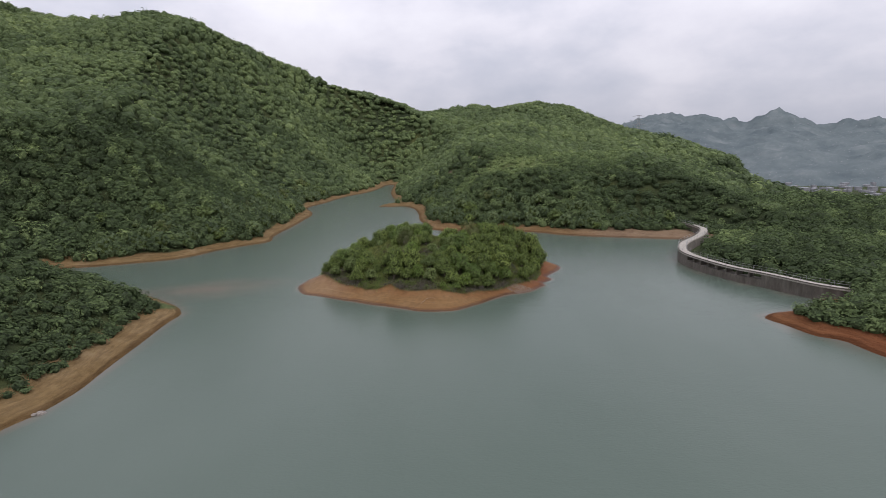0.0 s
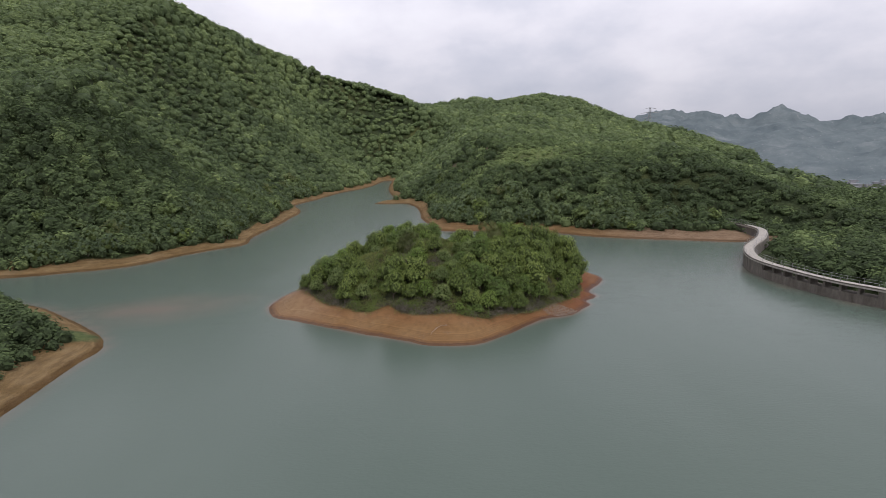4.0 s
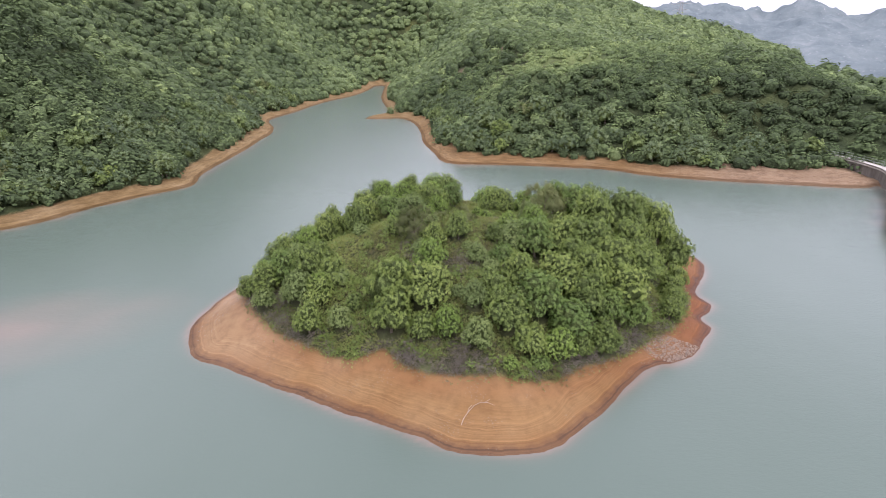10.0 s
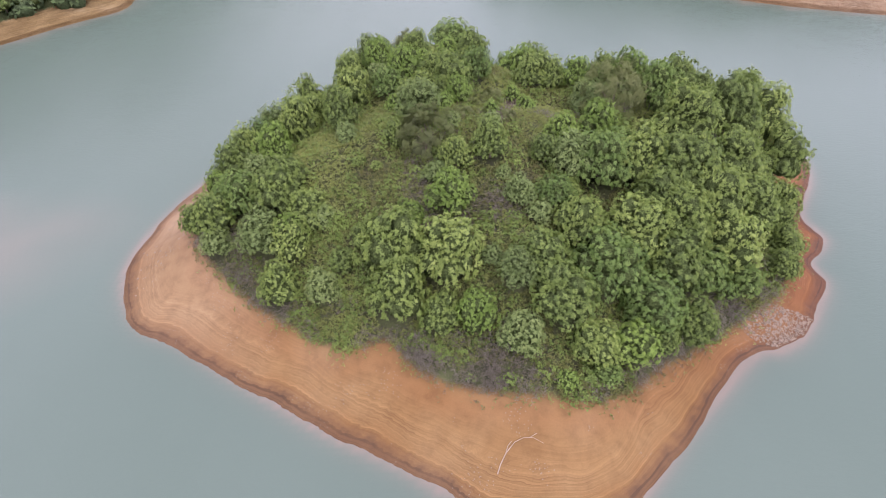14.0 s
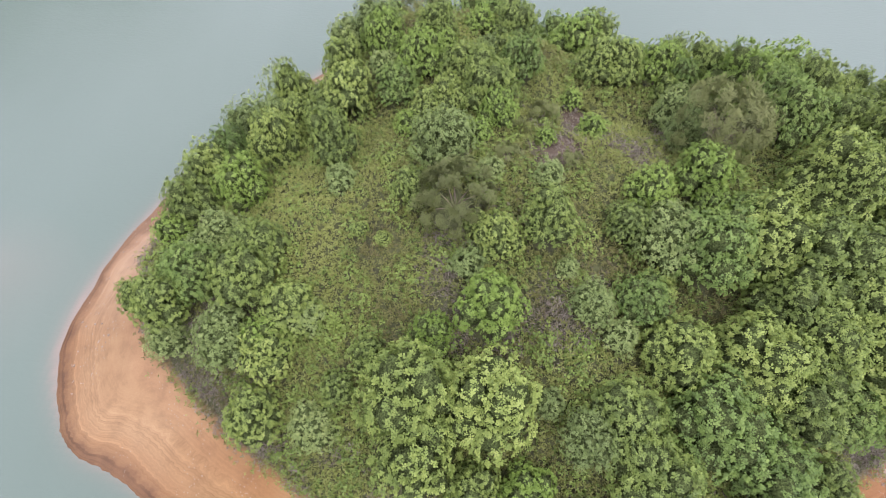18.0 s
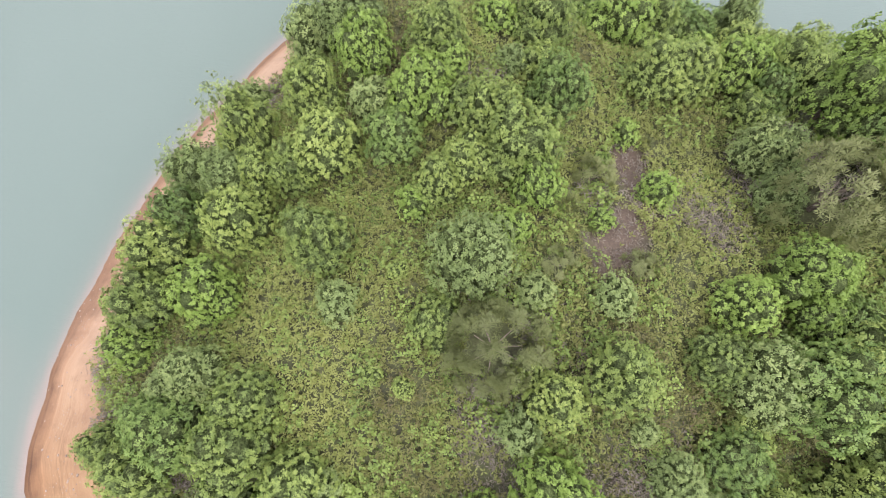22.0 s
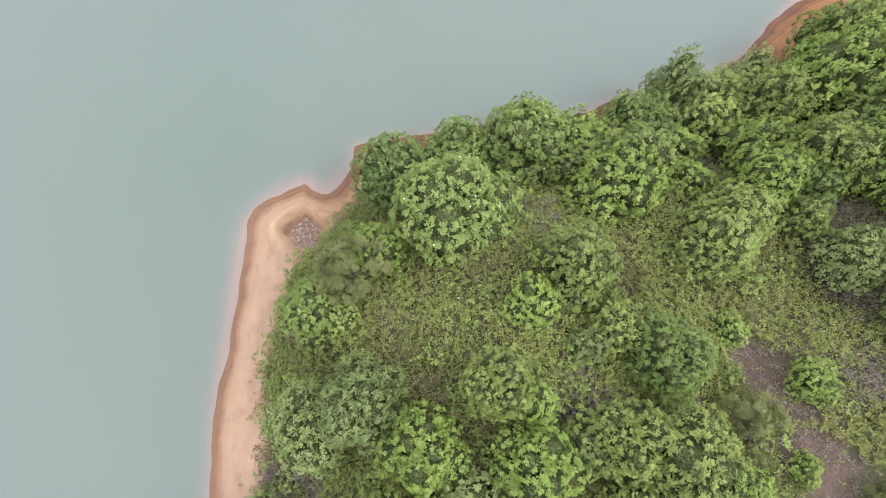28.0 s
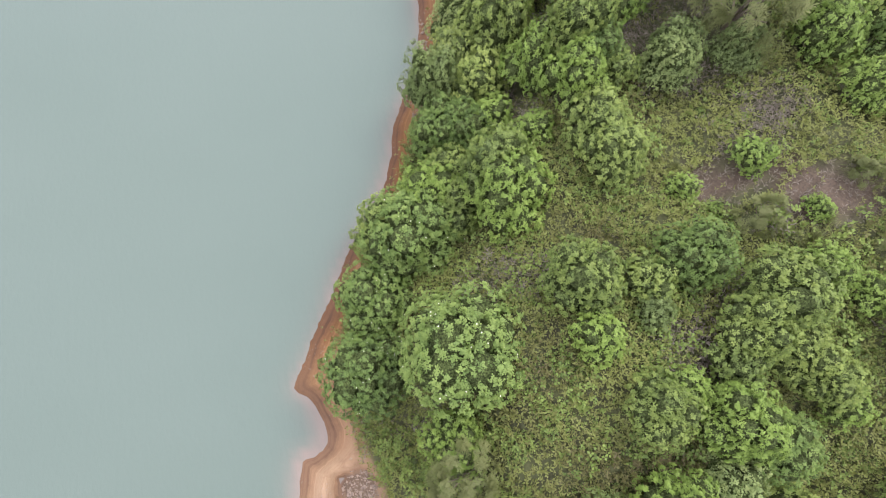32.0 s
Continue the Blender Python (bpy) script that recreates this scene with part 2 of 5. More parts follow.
    link(t, mixc(t, 1.0, base, (0.47, 0.47, 0.47), "MULTIPLY"), b.inputs["Base Color"])
    rr = t.nodes.new("ShaderNodeMapRange")
    link(t, wet, rr.inputs[0])
    rr.inputs[3].default_value, rr.inputs[4].default_value = 0.9, 0.55
    link(t, rr.outputs[0], b.inputs["Roughness"])
    b.inputs["Specular IOR Level"].default_value = 0.25
    bump(t, b, maths(t, "ADD", maths(t, "MULTIPLY", fine, 0.3), maths(t, "ADD", mid, maths(t, "MULTIPLY", bands, 0.4))), 0.5, 0.12)
    return m


M_SOIL = soil_material("shore_soil")


def hill_material():
    m, t, b = material("hillside_ground")
    pos = position(t)
    big = noise_node(t, pos, 0.02, 4.0)
    mid = noise_node(t, pos, 0.15, 5.0, 0.65)
    fine = noise_node(t, pos, 1.2, 5.0, 0.7)
    c = ramp(t, mid, [(0.3, (0.022, 0.03, 0.015)), (0.5, (0.036, 0.048, 0.022)), (0.72, (0.058, 0.07, 0.03))])
    c = mixc(t, maths(t, "MULTIPLY", maths(t, "SUBTRACT", big, 0.45), 3.0, clamp=True), c, mixc(t, 1.0, c, (1.5, 1.25, 0.9), "MULTIPLY"))
    c = mixc(t, 0.8, c, ramp(t, fine, [(0.3, (0.6, 0.62, 0.6)), (0.7, (1.25, 1.25, 1.2))]), "MULTIPLY")
    c = mixc(t, attr(t, "grass"), c, ramp(t, fine, [(0.3, (0.09, 0.12, 0.04)), (0.7, (0.18, 0.215, 0.08))]))
    c = mixc(t, attr(t, "bare"), c, (0.16, 0.12, 0.08))
    soil = ramp(t, mid, [(0.3, (0.21, 0.135, 0.055)), (0.5, (0.28, 0.187, 0.085)), (0.7, (0.345, 0.245, 0.13))])
    soil = mixc(t, attr(t, "pale"), soil, ramp(t, fine, [(0.3, (0.30, 0.21, 0.14)), (0.7, (0.42, 0.34, 0.25))]))
    soil = mixc(t, attr(t, "red"), soil, (0.24, 0.085, 0.035))
    soil = mixc(t, 0.42, soil, ramp(t, noise_node(t, mapped(t, pos, (0.12, 0.12, 2.2)), 2.0, 5.0, 0.7), [(0.38, (0.42, 0.38, 0.34)), (0.47, (0.82, 0.8, 0.78)), (0.53, (1.0, 1.0, 1.0)), (0.6, (1.3, 1.32, 1.34))]), "MULTIPLY")
    sep = t.nodes.new("ShaderNodeSeparateXYZ")
    link(t, pos, sep.inputs[0])
    wet = maths(t, "DIVIDE", maths(t, "SUBTRACT", maths(t, "ADD", 0.15, maths(t, "MULTIPLY", mid, 0.65)), sep.outputs[2]), 0.12, clamp=True)
    soil = mixc(t, wet, soil, mixc(t, 1.0, soil, (0.62, 0.57, 0.52), "MULTIPLY"))
    sh = maths(t, "ADD", attr(t, "shore"), maths(t, "MULTIPLY", maths(t, "SUBTRACT", fine, 0.5), 0.5))
    sh = maths(t, "MULTIPLY", maths(t, "SUBTRACT", sh, 0.35), 4.0, clamp=True)
    c = mixc(t, sh, c, mixc(t, 1.0, soil, (0.55, 0.55, 0.55), "MULTIPLY"))
    link(t, c, b.inputs["Base Color"])
    b.inputs["Roughness"].default_value = 0.95
    b.inputs["Specular IOR Level"].default_value = 0.1
    bump(t, b, maths(t, "ADD", mid, fine), 0.7, 0.8)
    return m


M_HILL = hill_material()


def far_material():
    m, t, b = material("far_mountain_rock_scrub_haze")
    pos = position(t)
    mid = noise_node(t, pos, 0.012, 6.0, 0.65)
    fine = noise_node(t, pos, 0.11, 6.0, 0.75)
    # rock and scrub lightened towards blue-grey: distance haze painted into the colour
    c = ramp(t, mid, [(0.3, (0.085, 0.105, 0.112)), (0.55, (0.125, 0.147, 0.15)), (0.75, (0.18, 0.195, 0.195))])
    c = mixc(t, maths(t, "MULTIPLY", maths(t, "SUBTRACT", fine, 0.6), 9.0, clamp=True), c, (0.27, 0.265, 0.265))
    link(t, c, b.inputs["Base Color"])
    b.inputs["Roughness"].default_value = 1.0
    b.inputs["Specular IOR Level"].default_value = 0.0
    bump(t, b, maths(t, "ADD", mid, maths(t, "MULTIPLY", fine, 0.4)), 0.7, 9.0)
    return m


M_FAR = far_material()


def water_material():
    m, t, b = material("reservoir_water")
    pos = position(t)
    big = noise_node(t, mapped(t, pos, (1.0, 0.45, 1.0)), 0.02, 4.0)
    c = ramp(t, big, [(0.35, (0.061, 0.085, 0.066)), (0.65, (0.075, 0.099, 0.08))])
    c = mixc(t, attr(t, "silt"), c, (0.24, 0.135, 0.108))
    link(t, c, b.inputs["Base Color"])
    b.inputs["Roughness"].default_value = 0.25
    b.inputs["IOR"].default_value = 1.33
    r1 = noise_node(t, mapped(t, pos, (1.0, 1.9, 1.0)), 1.6, 4.0, 0.6)
    r2 = noise_node(t, mapped(t, pos, (1.0, 1.6, 1.0)), 0.25, 3.0, 0.5)
    bump(t, b, maths(t, "ADD", maths(t, "MULTIPLY", r1, 0.5), maths(t, "MULTIPLY", r2, 0.6)), 0.5, 0.1)
    return m


M_WATER = water_material()


def concrete_material():
    m, t, b = material("weathered_dam_concrete")
    pos = position(t)
    a = noise_node(t, mapped(t, pos, (0.6, 0.6, 0.15)), 1.5, 5.0, 0.65)
    f = noise_node(t, pos, 4.0, 5.0, 0.7)
    c = ramp(t, a, [(0.3, (0.07, 0.058, 0.046)), (0.55, (0.12, 0.105, 0.086)), (0.75, (0.175, 0.155, 0.13))])
    c = mixc(t, 0.5, c, ramp(t, f, [(0.3, (0.7, 0.7, 0.7)), (0.7, (1.15, 1.15, 1.15))]), "MULTIPLY")
    link(t, c, b.inputs["Base Color"])
    b.inputs["Roughness"].default_value = 0.9
    bump(t, b, f, 0.4, 0.05)
    return m


M_CONC = concrete_material()


def plain_material(name, col, rough=0.7, metal=0.0, vary=0.25, scale=6.0):
    m, t, b = material(name)
    f = noise_node(t, position(t), scale, 5.0, 0.65)
    lo, hi = [c * (1 - vary) for c in col], [c * (1 + vary) for c in col]
    link(t, ramp(t, f, [(0.3, lo), (0.7, hi)]), b.inputs["Base Color"])
    b.inputs["Roughness"].default_value = rough
    b.inputs["Metallic"].default_value = metal
    bump(t, b, f, 0.3, 0.02)
    return m


M_PATH = plain_material("pale_concrete_walkway", (0.3, 0.275, 0.235), 0.85, scale=2.0)
M_STEEL = plain_material("galvanised_steel", (0.26, 0.26, 0.255), 0.5, 0.6)
M_STONE = plain_material("pale_stone", (0.19, 0.165, 0.14), 0.9, vary=0.4, scale=3.0)
M_GRAVEL = plain_material("brown_gravel", (0.165, 0.125, 0.092), 0.9, vary=0.45, scale=5.0)
M_WOOD = plain_material("bleached_driftwood", (0.25, 0.19, 0.14), 0.85)
M_PETAL = plain_material("white_flowers", (0.75, 0.73, 0.62), 0.6, vary=0.1)
M_ROOF = plain_material("far_building_walls", (0.22, 0.22, 0.23), 0.9)

# ---- plan: water lines ----
ISLAND_SOUTH = [(-33.4, 85.7), (-32.9, 82.5), (-31.1, 79.4), (-28.7, 77.0), (-25.4, 75.6), (-21.0, 72.9), (-16.4, 70.2), (-12.2, 67.8), (-7.1, 65.5),
    (-3.8, 63.6), (-1.0, 62.6), (3.8, 62.0), (7.1, 62.8), (9.6, 65.0), (12.4, 67.8), (15.5, 70.5), (19.6, 74.0), (21.7, 74.4), (24.2, 75.8), (26.7,
    78.5), (29.0, 81.7), (29.0, 84.2), (31.8, 87.2), (31.4, 90.8), (34.9, 96.2), (36.4, 100.4), (35.9, 103.8)]
ISLAND_NORTH = [(33.3, 108.2), (32.0, 109.4), (29.6, 110.1), (24.8, 109.6), (21.8, 109.7), (17.4, 110.4), (15.7, 111.7), (13.0, 113.1), (10.2, 114.0),
    (6.9, 115.9), (3.4, 118.4), (0.7, 119.6), (-1.0, 120.6), (-3.0, 121.8), (-4.0, 121.2), (-5.9, 120.9), (-6.7, 121.4), (-7.1, 122.2), (-9.1, 122.7),
    (-11.5, 122.4), (-13.7, 120.5), (-16.8, 117.2), (-19.5, 114.4), (-21.7, 111.5), (-24.4, 108.5), (-26.6, 105.0), (-28.5, 101.6), (-30.4, 97.1),
    (-31.8, 93.3), (-32.9, 89.5)]
ISLAND = ISLAND_SOUTH + ISLAND_NORTH
GROWTH = [(-28.4, 90.5), (-25.5, 84.0), (-22.9, 81.0), (-19.7, 78.2), (-17.0, 76.3), (-13.9, 74.5), (-11.2, 73.3), (-8.3, 73.5), (-6.7, 72.1), (-4.7,
    70.8), (-2.2, 69.8), (2.4, 69.2), (4.7, 68.8), (7.7, 69.7), (10.1, 71.3), (15.2, 74.4), (18.6, 76.4), (22.6, 78.9), (26.0, 83.1), (28.2, 87.5),
    (29.2, 93.0), (31.2, 98.9), (30.7, 103.8), (26.2, 106.8), (21.2, 107.6), (17.1, 108.5), (12.1, 111.5), (8.1, 113.5), (3.0, 116.7), (-1.0, 118.5),
    (-5.3, 118.4), (-10.9, 116.7), (-13.9, 114.5), (-16.3, 112.7), (-18.2, 109.8), (-20.9, 107.3), (-23.6, 104.2), (-25.6, 100.4), (-27.9, 94.9)]
LEFT_BANK = [(-52.3, 15.7), (-50.8, 19.0), (-50.1, 24.0), (-50.1, 29.0), (-51.1, 37.0), (-51.8, 47.0), (-52.9, 58.0), (-52.8, 62.7), (-55.9, 68.0),
    (-62.4, 73.7), (-71.7, 80.6), (-83.3, 88.0), (-106.7, 96.1), (-127.0, 104.2), (-119.9, 110.3), (-105.7, 113.3), (-95.5, 117.4), (-87.4, 120.9),
    (-81.3, 126.5), (-77.2, 135.2), (-69.1, 145.9), (-64.5, 150.5), (-63.5, 155.1), (-66.2, 166.4), (-66.0, 195.3), (-66.9, 215.0), (-67.1, 229.2),
    (-71.1, 245.4), (-79.2, 266.7), (-75.2, 292.0), (-72.1, 316.4), (-68.1, 340.7), (-58.9, 367.1), (-53.8, 405.6), (-52.8, 446.2)]
RIGHT_BANK = [(-45.4, 444.7), (-42.3, 402.4), (-38.3, 352.1), (-30.2, 301.8), (-27.2, 279.7), (-32.3, 273.6), (-36.6, 266.6), (-30.2, 263.6), (-20.2,
    263.6), (-13.6, 247.5), (-10.1, 223.3), (-8.6, 204.2), (-5.0, 188.1), (-1.2, 173.0), (11.1, 170.0), (31.2, 165.0), (41.3, 161.0), (47.4, 155.4),
    (60.5, 149), (76.6, 143.8), (88.7, 140)]
DAM = [(95.2, 141.5), (88.6, 130.5), (78.3, 118), (73.2, 108), (71.8, 100), (73.4, 90), (75.9, 82.2), (79.6, 76), (84.7, 65.5)]
NEAR_SHORE = [(80.4, 59.4), (71.2, 57.3), (67, 54), (68.6, 49.6), (70, 44), (73.2, 41.6), (74.3, 34.9), (80, 20), (95, -20), (105, -70), (70, -140),
    (0, -170), (-60, -140), (-72, -80), (-60, -20)]
LAKE = LEFT_BANK + RIGHT_BANK + DAM + NEAR_SHORE


def rounded(points, n=4):
    """A closed outline with soft bends through the points."""
    out = []
    k = len(points)
    for i in range(k):
        p0, p1, p2, p3 = (np.array(points[(i + j) % k]) for j in (-1, 0, 1, 2))
        for u in np.arange(n) / n:
            q = 0.5 * (2 * p1 + (p2 - p0) * u + (2 * p0 - 5 * p1 + 4 * p2 - p3) * u * u + (3 * p1 - p0 - 3 * p2 + p3) * u**3)
            out.append((float(q[0]), float(q[1])))
    return out


def inland(px, py, poly):
    """Signed distance of points from a closed outline: positive inside."""
    best = np.full(px.shape, 1e9)
    ins = np.zeros(px.shape, bool)
    for (x0, y0), (x1, y1) in zip(poly, poly[1:] + poly[:1]):
        dx, dy = x1 - x0, y1 - y0
        u = np.clip(((px - x0) * dx + (py - y0) * dy) / (dx * dx + dy * dy + 1e-9), 0, 1)
        best = np.minimum(best, (px - x0 - u * dx) ** 2 + (py - y0 - u * dy) ** 2)
        if y0 != y1:
            ins ^= ((y0 > py) != (y1 > py)) & (px < (x1 - x0) * (py - y0) / (y1 - y0) + x0)
    return np.sqrt(best) * np.where(ins, 1, -1)


def lattice(px, py, scale, seed):
    """Smooth value noise in -1..1."""
    r = np.random.RandomState(seed).rand(64, 64) * 2 - 1
    x, y = px / scale, py / scale
    i, j = np.floor(x).astype(int), np.floor(y).astype(int)
    u, v = x - i, y - j
    u, v = u * u * (3 - 2 * u), v * v * (3 - 2 * v)
    g = lambda a, b: r[a % 64, b % 64]
    return (g(i, j) * (1 - u) + g(i + 1, j) * u) * (1 - v) + (g(i, j + 1) * (1 - u) + g(i + 1, j + 1) * u) * v


ISLAND, GROWTH, LAKE = rounded(ISLAND), rounded(GROWTH, 2), rounded(LAKE, 3)


def fractal(px, py, scale, seed, octaves=4, gain=0.5):
    return sum(lattice(px, py, scale / 2**k, seed + k) * gain**k for k in range(octaves))


# ---- plan: ridges (crest points x, y, z; side slope) ----
RIDGES = [
    ([(-520, 60, 160), (-420, 300, 150), (-316, 364, 138), (-284, 375, 135), (-248, 386, 132), (-207, 397, 131), (-181, 430, 125), (-150, 483, 116), (-112, 554, 95),
      (-84, 619, 74), (-40, 744, 62), (-3, 695, 68)], 0.52),
    ([(-316, 364, 118), (-235, 280, 72), (-165, 240, 38), (-105, 215, 10)], 0.34),
    ([(-400, 100, 120), (-290, 175, 72), (-195, 190, 32), (-120, 175, 8)], 0.33),
    ([(-3, 695, 66), (46, 634, 74), (103, 598, 70), (140, 585, 59), (174, 575, 44), (212, 562, 24), (240, 550, 4), (270, 535, -20)], 0.36),
    ([(50, 270, 24), (85, 240, 23), (109, 226, 15), (124, 218, 8.5), (134, 212, 4.5), (147, 204, 2), (165, 192, 0)], 0.3),
    ([(100, 596, 74), (75, 480, 52), (50, 390, 44), (35, 310, 30), (40, 240, 17), (60, 190, 6)], 0.36),
    ([(180, 540, 34), (165, 430, 17), (145, 310, 7), (135, 220, 2)], 0.3),
    ([(-110, 40, 4), (-75, 55, 5), (-62, 60, 3)], 0.12),
]


def crest(px, py):
    """Height of the hills: ridges that run softly into one another."""
    best = np.full(px.shape, -60.0)
    for line, slope in RIDGES:
        own = np.full(px.shape, -60.0)
        for (x0, y0, z0), (x1, y1, z1) in zip(line, line[1:]):
            dx, dy = x1 - x0, y1 - y0
            u = np.clip(((px - x0) * dx + (py - y0) * dy) / (dx * dx + dy * dy), 0, 1)
            d = np.hypot(px - x0 - u * dx, py - y0 - u * dy)
            own = np.maximum(own, z0 + u * (z1 - z0) - slope * (np.sqrt(d * d + 30**2) - 30))
        best = np.maximum(best, own) + 9 * np.log1p(np.exp(-np.abs(best - own) / 9))
    return best


def dam_distance(px, py):
    best = np.full(px.shape, 1e9)
    for (x0, y0), (x1, y1) in zip(DAM, DAM[1:]):
        dx, dy = x1 - x0, y1 - y0
        u = np.clip(((px - x0) * dx + (py - y0) * dy) / (dx * dx + dy * dy), 0, 1)
        best = np.minimum(best, np.hypot(px - x0 - u * dx, py - y0 - u * dy))
    return best


def ground_height(px, py):
    s = -inland(px, py, LAKE)
    wob = fractal(px, py, 9.0, 3, 3) * 0.8
    sw = s + wob * np.clip(s / 6, 0, 1)
    hill = crest(px, py)
    hill = hill + fractal(px, py, 70, 11, 4) * (5.0 + 6.0 * np.clip((85 - hill) / 40, 0, 1) * np.clip((-px - 20) / 60, 0, 1))
    beach = np.where(s < 0, np.maximum(-4, s * 0.35), 2.3 * (1 - np.exp(-np.maximum(sw, 0) / 4.5)))
    deep = np.clip(sw - 6 - 12 * np.clip((px - 60) / 10, 0, 1) * (py > 120), 0, None)
    rise = deep * 0.5 + deep**2 * 0.005
    land = beach + np.minimum(rise, np.maximum(hill - 2.5, 1.2 + fractal(px, py, 30, 21, 3) * 0.9))
    # the valley below the dam, falling to the far plain
    behind = np.clip((s - 2.2) / 3.0, 0, 1) * np.clip((27 - dam_distance(px, py)) / 10, 0, 1) * np.clip((py - 66) / 8, 0, 1)
    land = land - behind * 1.0
    far = np.minimum(np.clip(np.hypot(px, py) - 235, 0, None) * 0.085, 72) * np.clip((px - 105) / 70, 0, 1)
    land = land - far * np.clip((12 - hill) / 10, 0, 1)
    return np.where(s < 0, beach, land)


def island_height(px, py):
    s = inland(px, py, ISLAND)
    s = s + np.where(np.abs(s) < 3, fractal(px, py, 2.2, 35, 3) * 0.16 + fractal(px, py, 6.5, 37, 2) * 0.42, 0)
    wob = fractal(px, py, 7.0, 31, 3) * 0.7
    sw = np.where(s > 0, s + wob * np.clip(s / 5, 0, 1), s)
    inner = np.clip(sw / 5 - 1, 0, 1)
    sw = sw * (1 + (0.4 + 0.45 * inner) * np.clip((py - 98) / 12, 0, 1) + 0.5 * np.clip((px - 8) / 12, 0, 1) * inner)
    h = 10.6 * np.sin(np.pi / 2 * np.clip(sw / 28, 0, 1)) ** 1.3
    # small steps of old water levels
    st = 0.24
    q = h / st
    step = (np.floor(q) + np.clip((q - np.floor(q)) * 2.2, 0, 1)) * st
    k = np.clip(1 - h / 2.4, 0, 1) * np.interp(py, [88, 104], [0.6, 0.15])
    h = h * (1 - k) + step * k
    h = h + fractal(px, py, 3.0, 41, 3) * 0.10 * np.clip(s / 4, 0, 1)
    # round hollow in the north beach
    d = np.hypot(px + 9.3, py - 118.9)
    ang = np.arctan2(py - 118.9, px + 9.3)
    d = d + 0.22 * np.sin(2 * ang + 1) + 0.1 * np.sin(5 * ang)
    h = h + 0.25 * np.exp(-((d - 2.0) / 0.4) ** 2) - 1.0 * np.clip((1.65 - d) / 0.4, 0, 1)
    return np.where(s > 0, h, np.maximum(s * 0.6, -3.0))


# ---- mesh helpers ----
def arrays_mesh(name, verts, quads, mats, attrs=None, index=None, smooth=False):
    """A mesh from arrays of points and of four-cornered faces, with point values by name."""
    me = bpy.data.meshes.new(name)
    n, k = len(verts), len(quads)
    me.vertices.add(n)
    me.vertices.foreach_set("co", np.ascontiguousarray(verts, np.float32).ravel())
    me.loops.add(4 * k)
    me.loops.foreach_set("vertex_index", np.ascontiguousarray(quads, np.int32).ravel())
    me.polygons.add(k)
    me.polygons.foreach_set("loop_start", np.arange(0, 4 * k, 4, dtype=np.int32))
    me.polygons.foreach_set("loop_total", np.full(k, 4, np.int32))
    if index is not None:
        me.polygons.foreach_set("material_index", np.ascontiguousarray(index, np.int32))
    me.polygons.foreach_set("use_smooth", np.full(k, smooth))
    for m in mats:
        me.materials.append(m)
    for key, values in (attrs or {}).items():
        a = me.attributes.new(key, "FLOAT", "POINT")
        a.data.foreach_set("value", np.ascontiguousarray(values, np.float32))
    me.update(calc_edges=True)
    me.validate()
    return me


def sheet(name, xs, ys, height, mat, attrs):
    X, Y = np.meshgrid(xs, ys)
    px, py = X.ravel(), Y.ravel()
    V = np.stack([px, py, height(px, py)], 1)
    w, h = len(xs), len(ys)
    i = (np.arange(h - 1)[:, None] * w + np.arange(w - 1)[None, :]).ravel()
    Q = np.stack([i, i + 1, i + w + 1, i + w], 1)
    return V, Q, attrs(px, py, V[:, 2])


def spaced(lo, a, b, hi, step, grow=1.09):
    mid = list(np.arange(a, b + 1e-6, step))
    d, up = step, []
    x = mid[-1]
    while x < hi:
        d *= grow
        x += d
        up.append(x)
    d, dn = step, []
    x = mid[0]
    while x > lo:
        d *= grow
        x -= d
        dn.append(x)
    return np.array(dn[::-1] + mid + up)


def part(name, bm, mat, parent, label=""):
    me = bpy.data.meshes.new(name)
    bm.to_mesh(me)
    bm.free()
    me.materials.append(mat)
    ob = new(name, me)
    ob.parent = parent
    if label:
        ob["label"] = label
    return ob


def tube(bm, points, radii, sides=6):
    """A tapered limb through points."""
    rings = []
    for k, (p, r) in enumerate(zip(points, radii)):
        a = Vector(points[min(k + 1, len(points) - 1)]) - Vector(points[max(k - 1, 0)])
        q = a.to_track_quat("Z", "Y")
        rings.append([bm.verts.new(Vector(p) + q @ Vector((r * math.cos(2 * math.pi * s / sides), r * math.sin(2 * math.pi * s / sides), 0))) for s in range(sides)])
    for lo, hi in zip(rings, rings[1:]):
        for s in range(sides):
            bm.faces.new((lo[s], lo[(s + 1) % sides], hi[(s + 1) % sides], hi[s]))
    bm.faces.new(rings[-1])
    bm.faces.new(rings[0][::-1])


def box(bm, size, m):
    r = bmesh.ops.create_cube(bm, size=1.0, matrix=m @ Matrix.Diagonal((*size, 1)))
    return r["verts"]


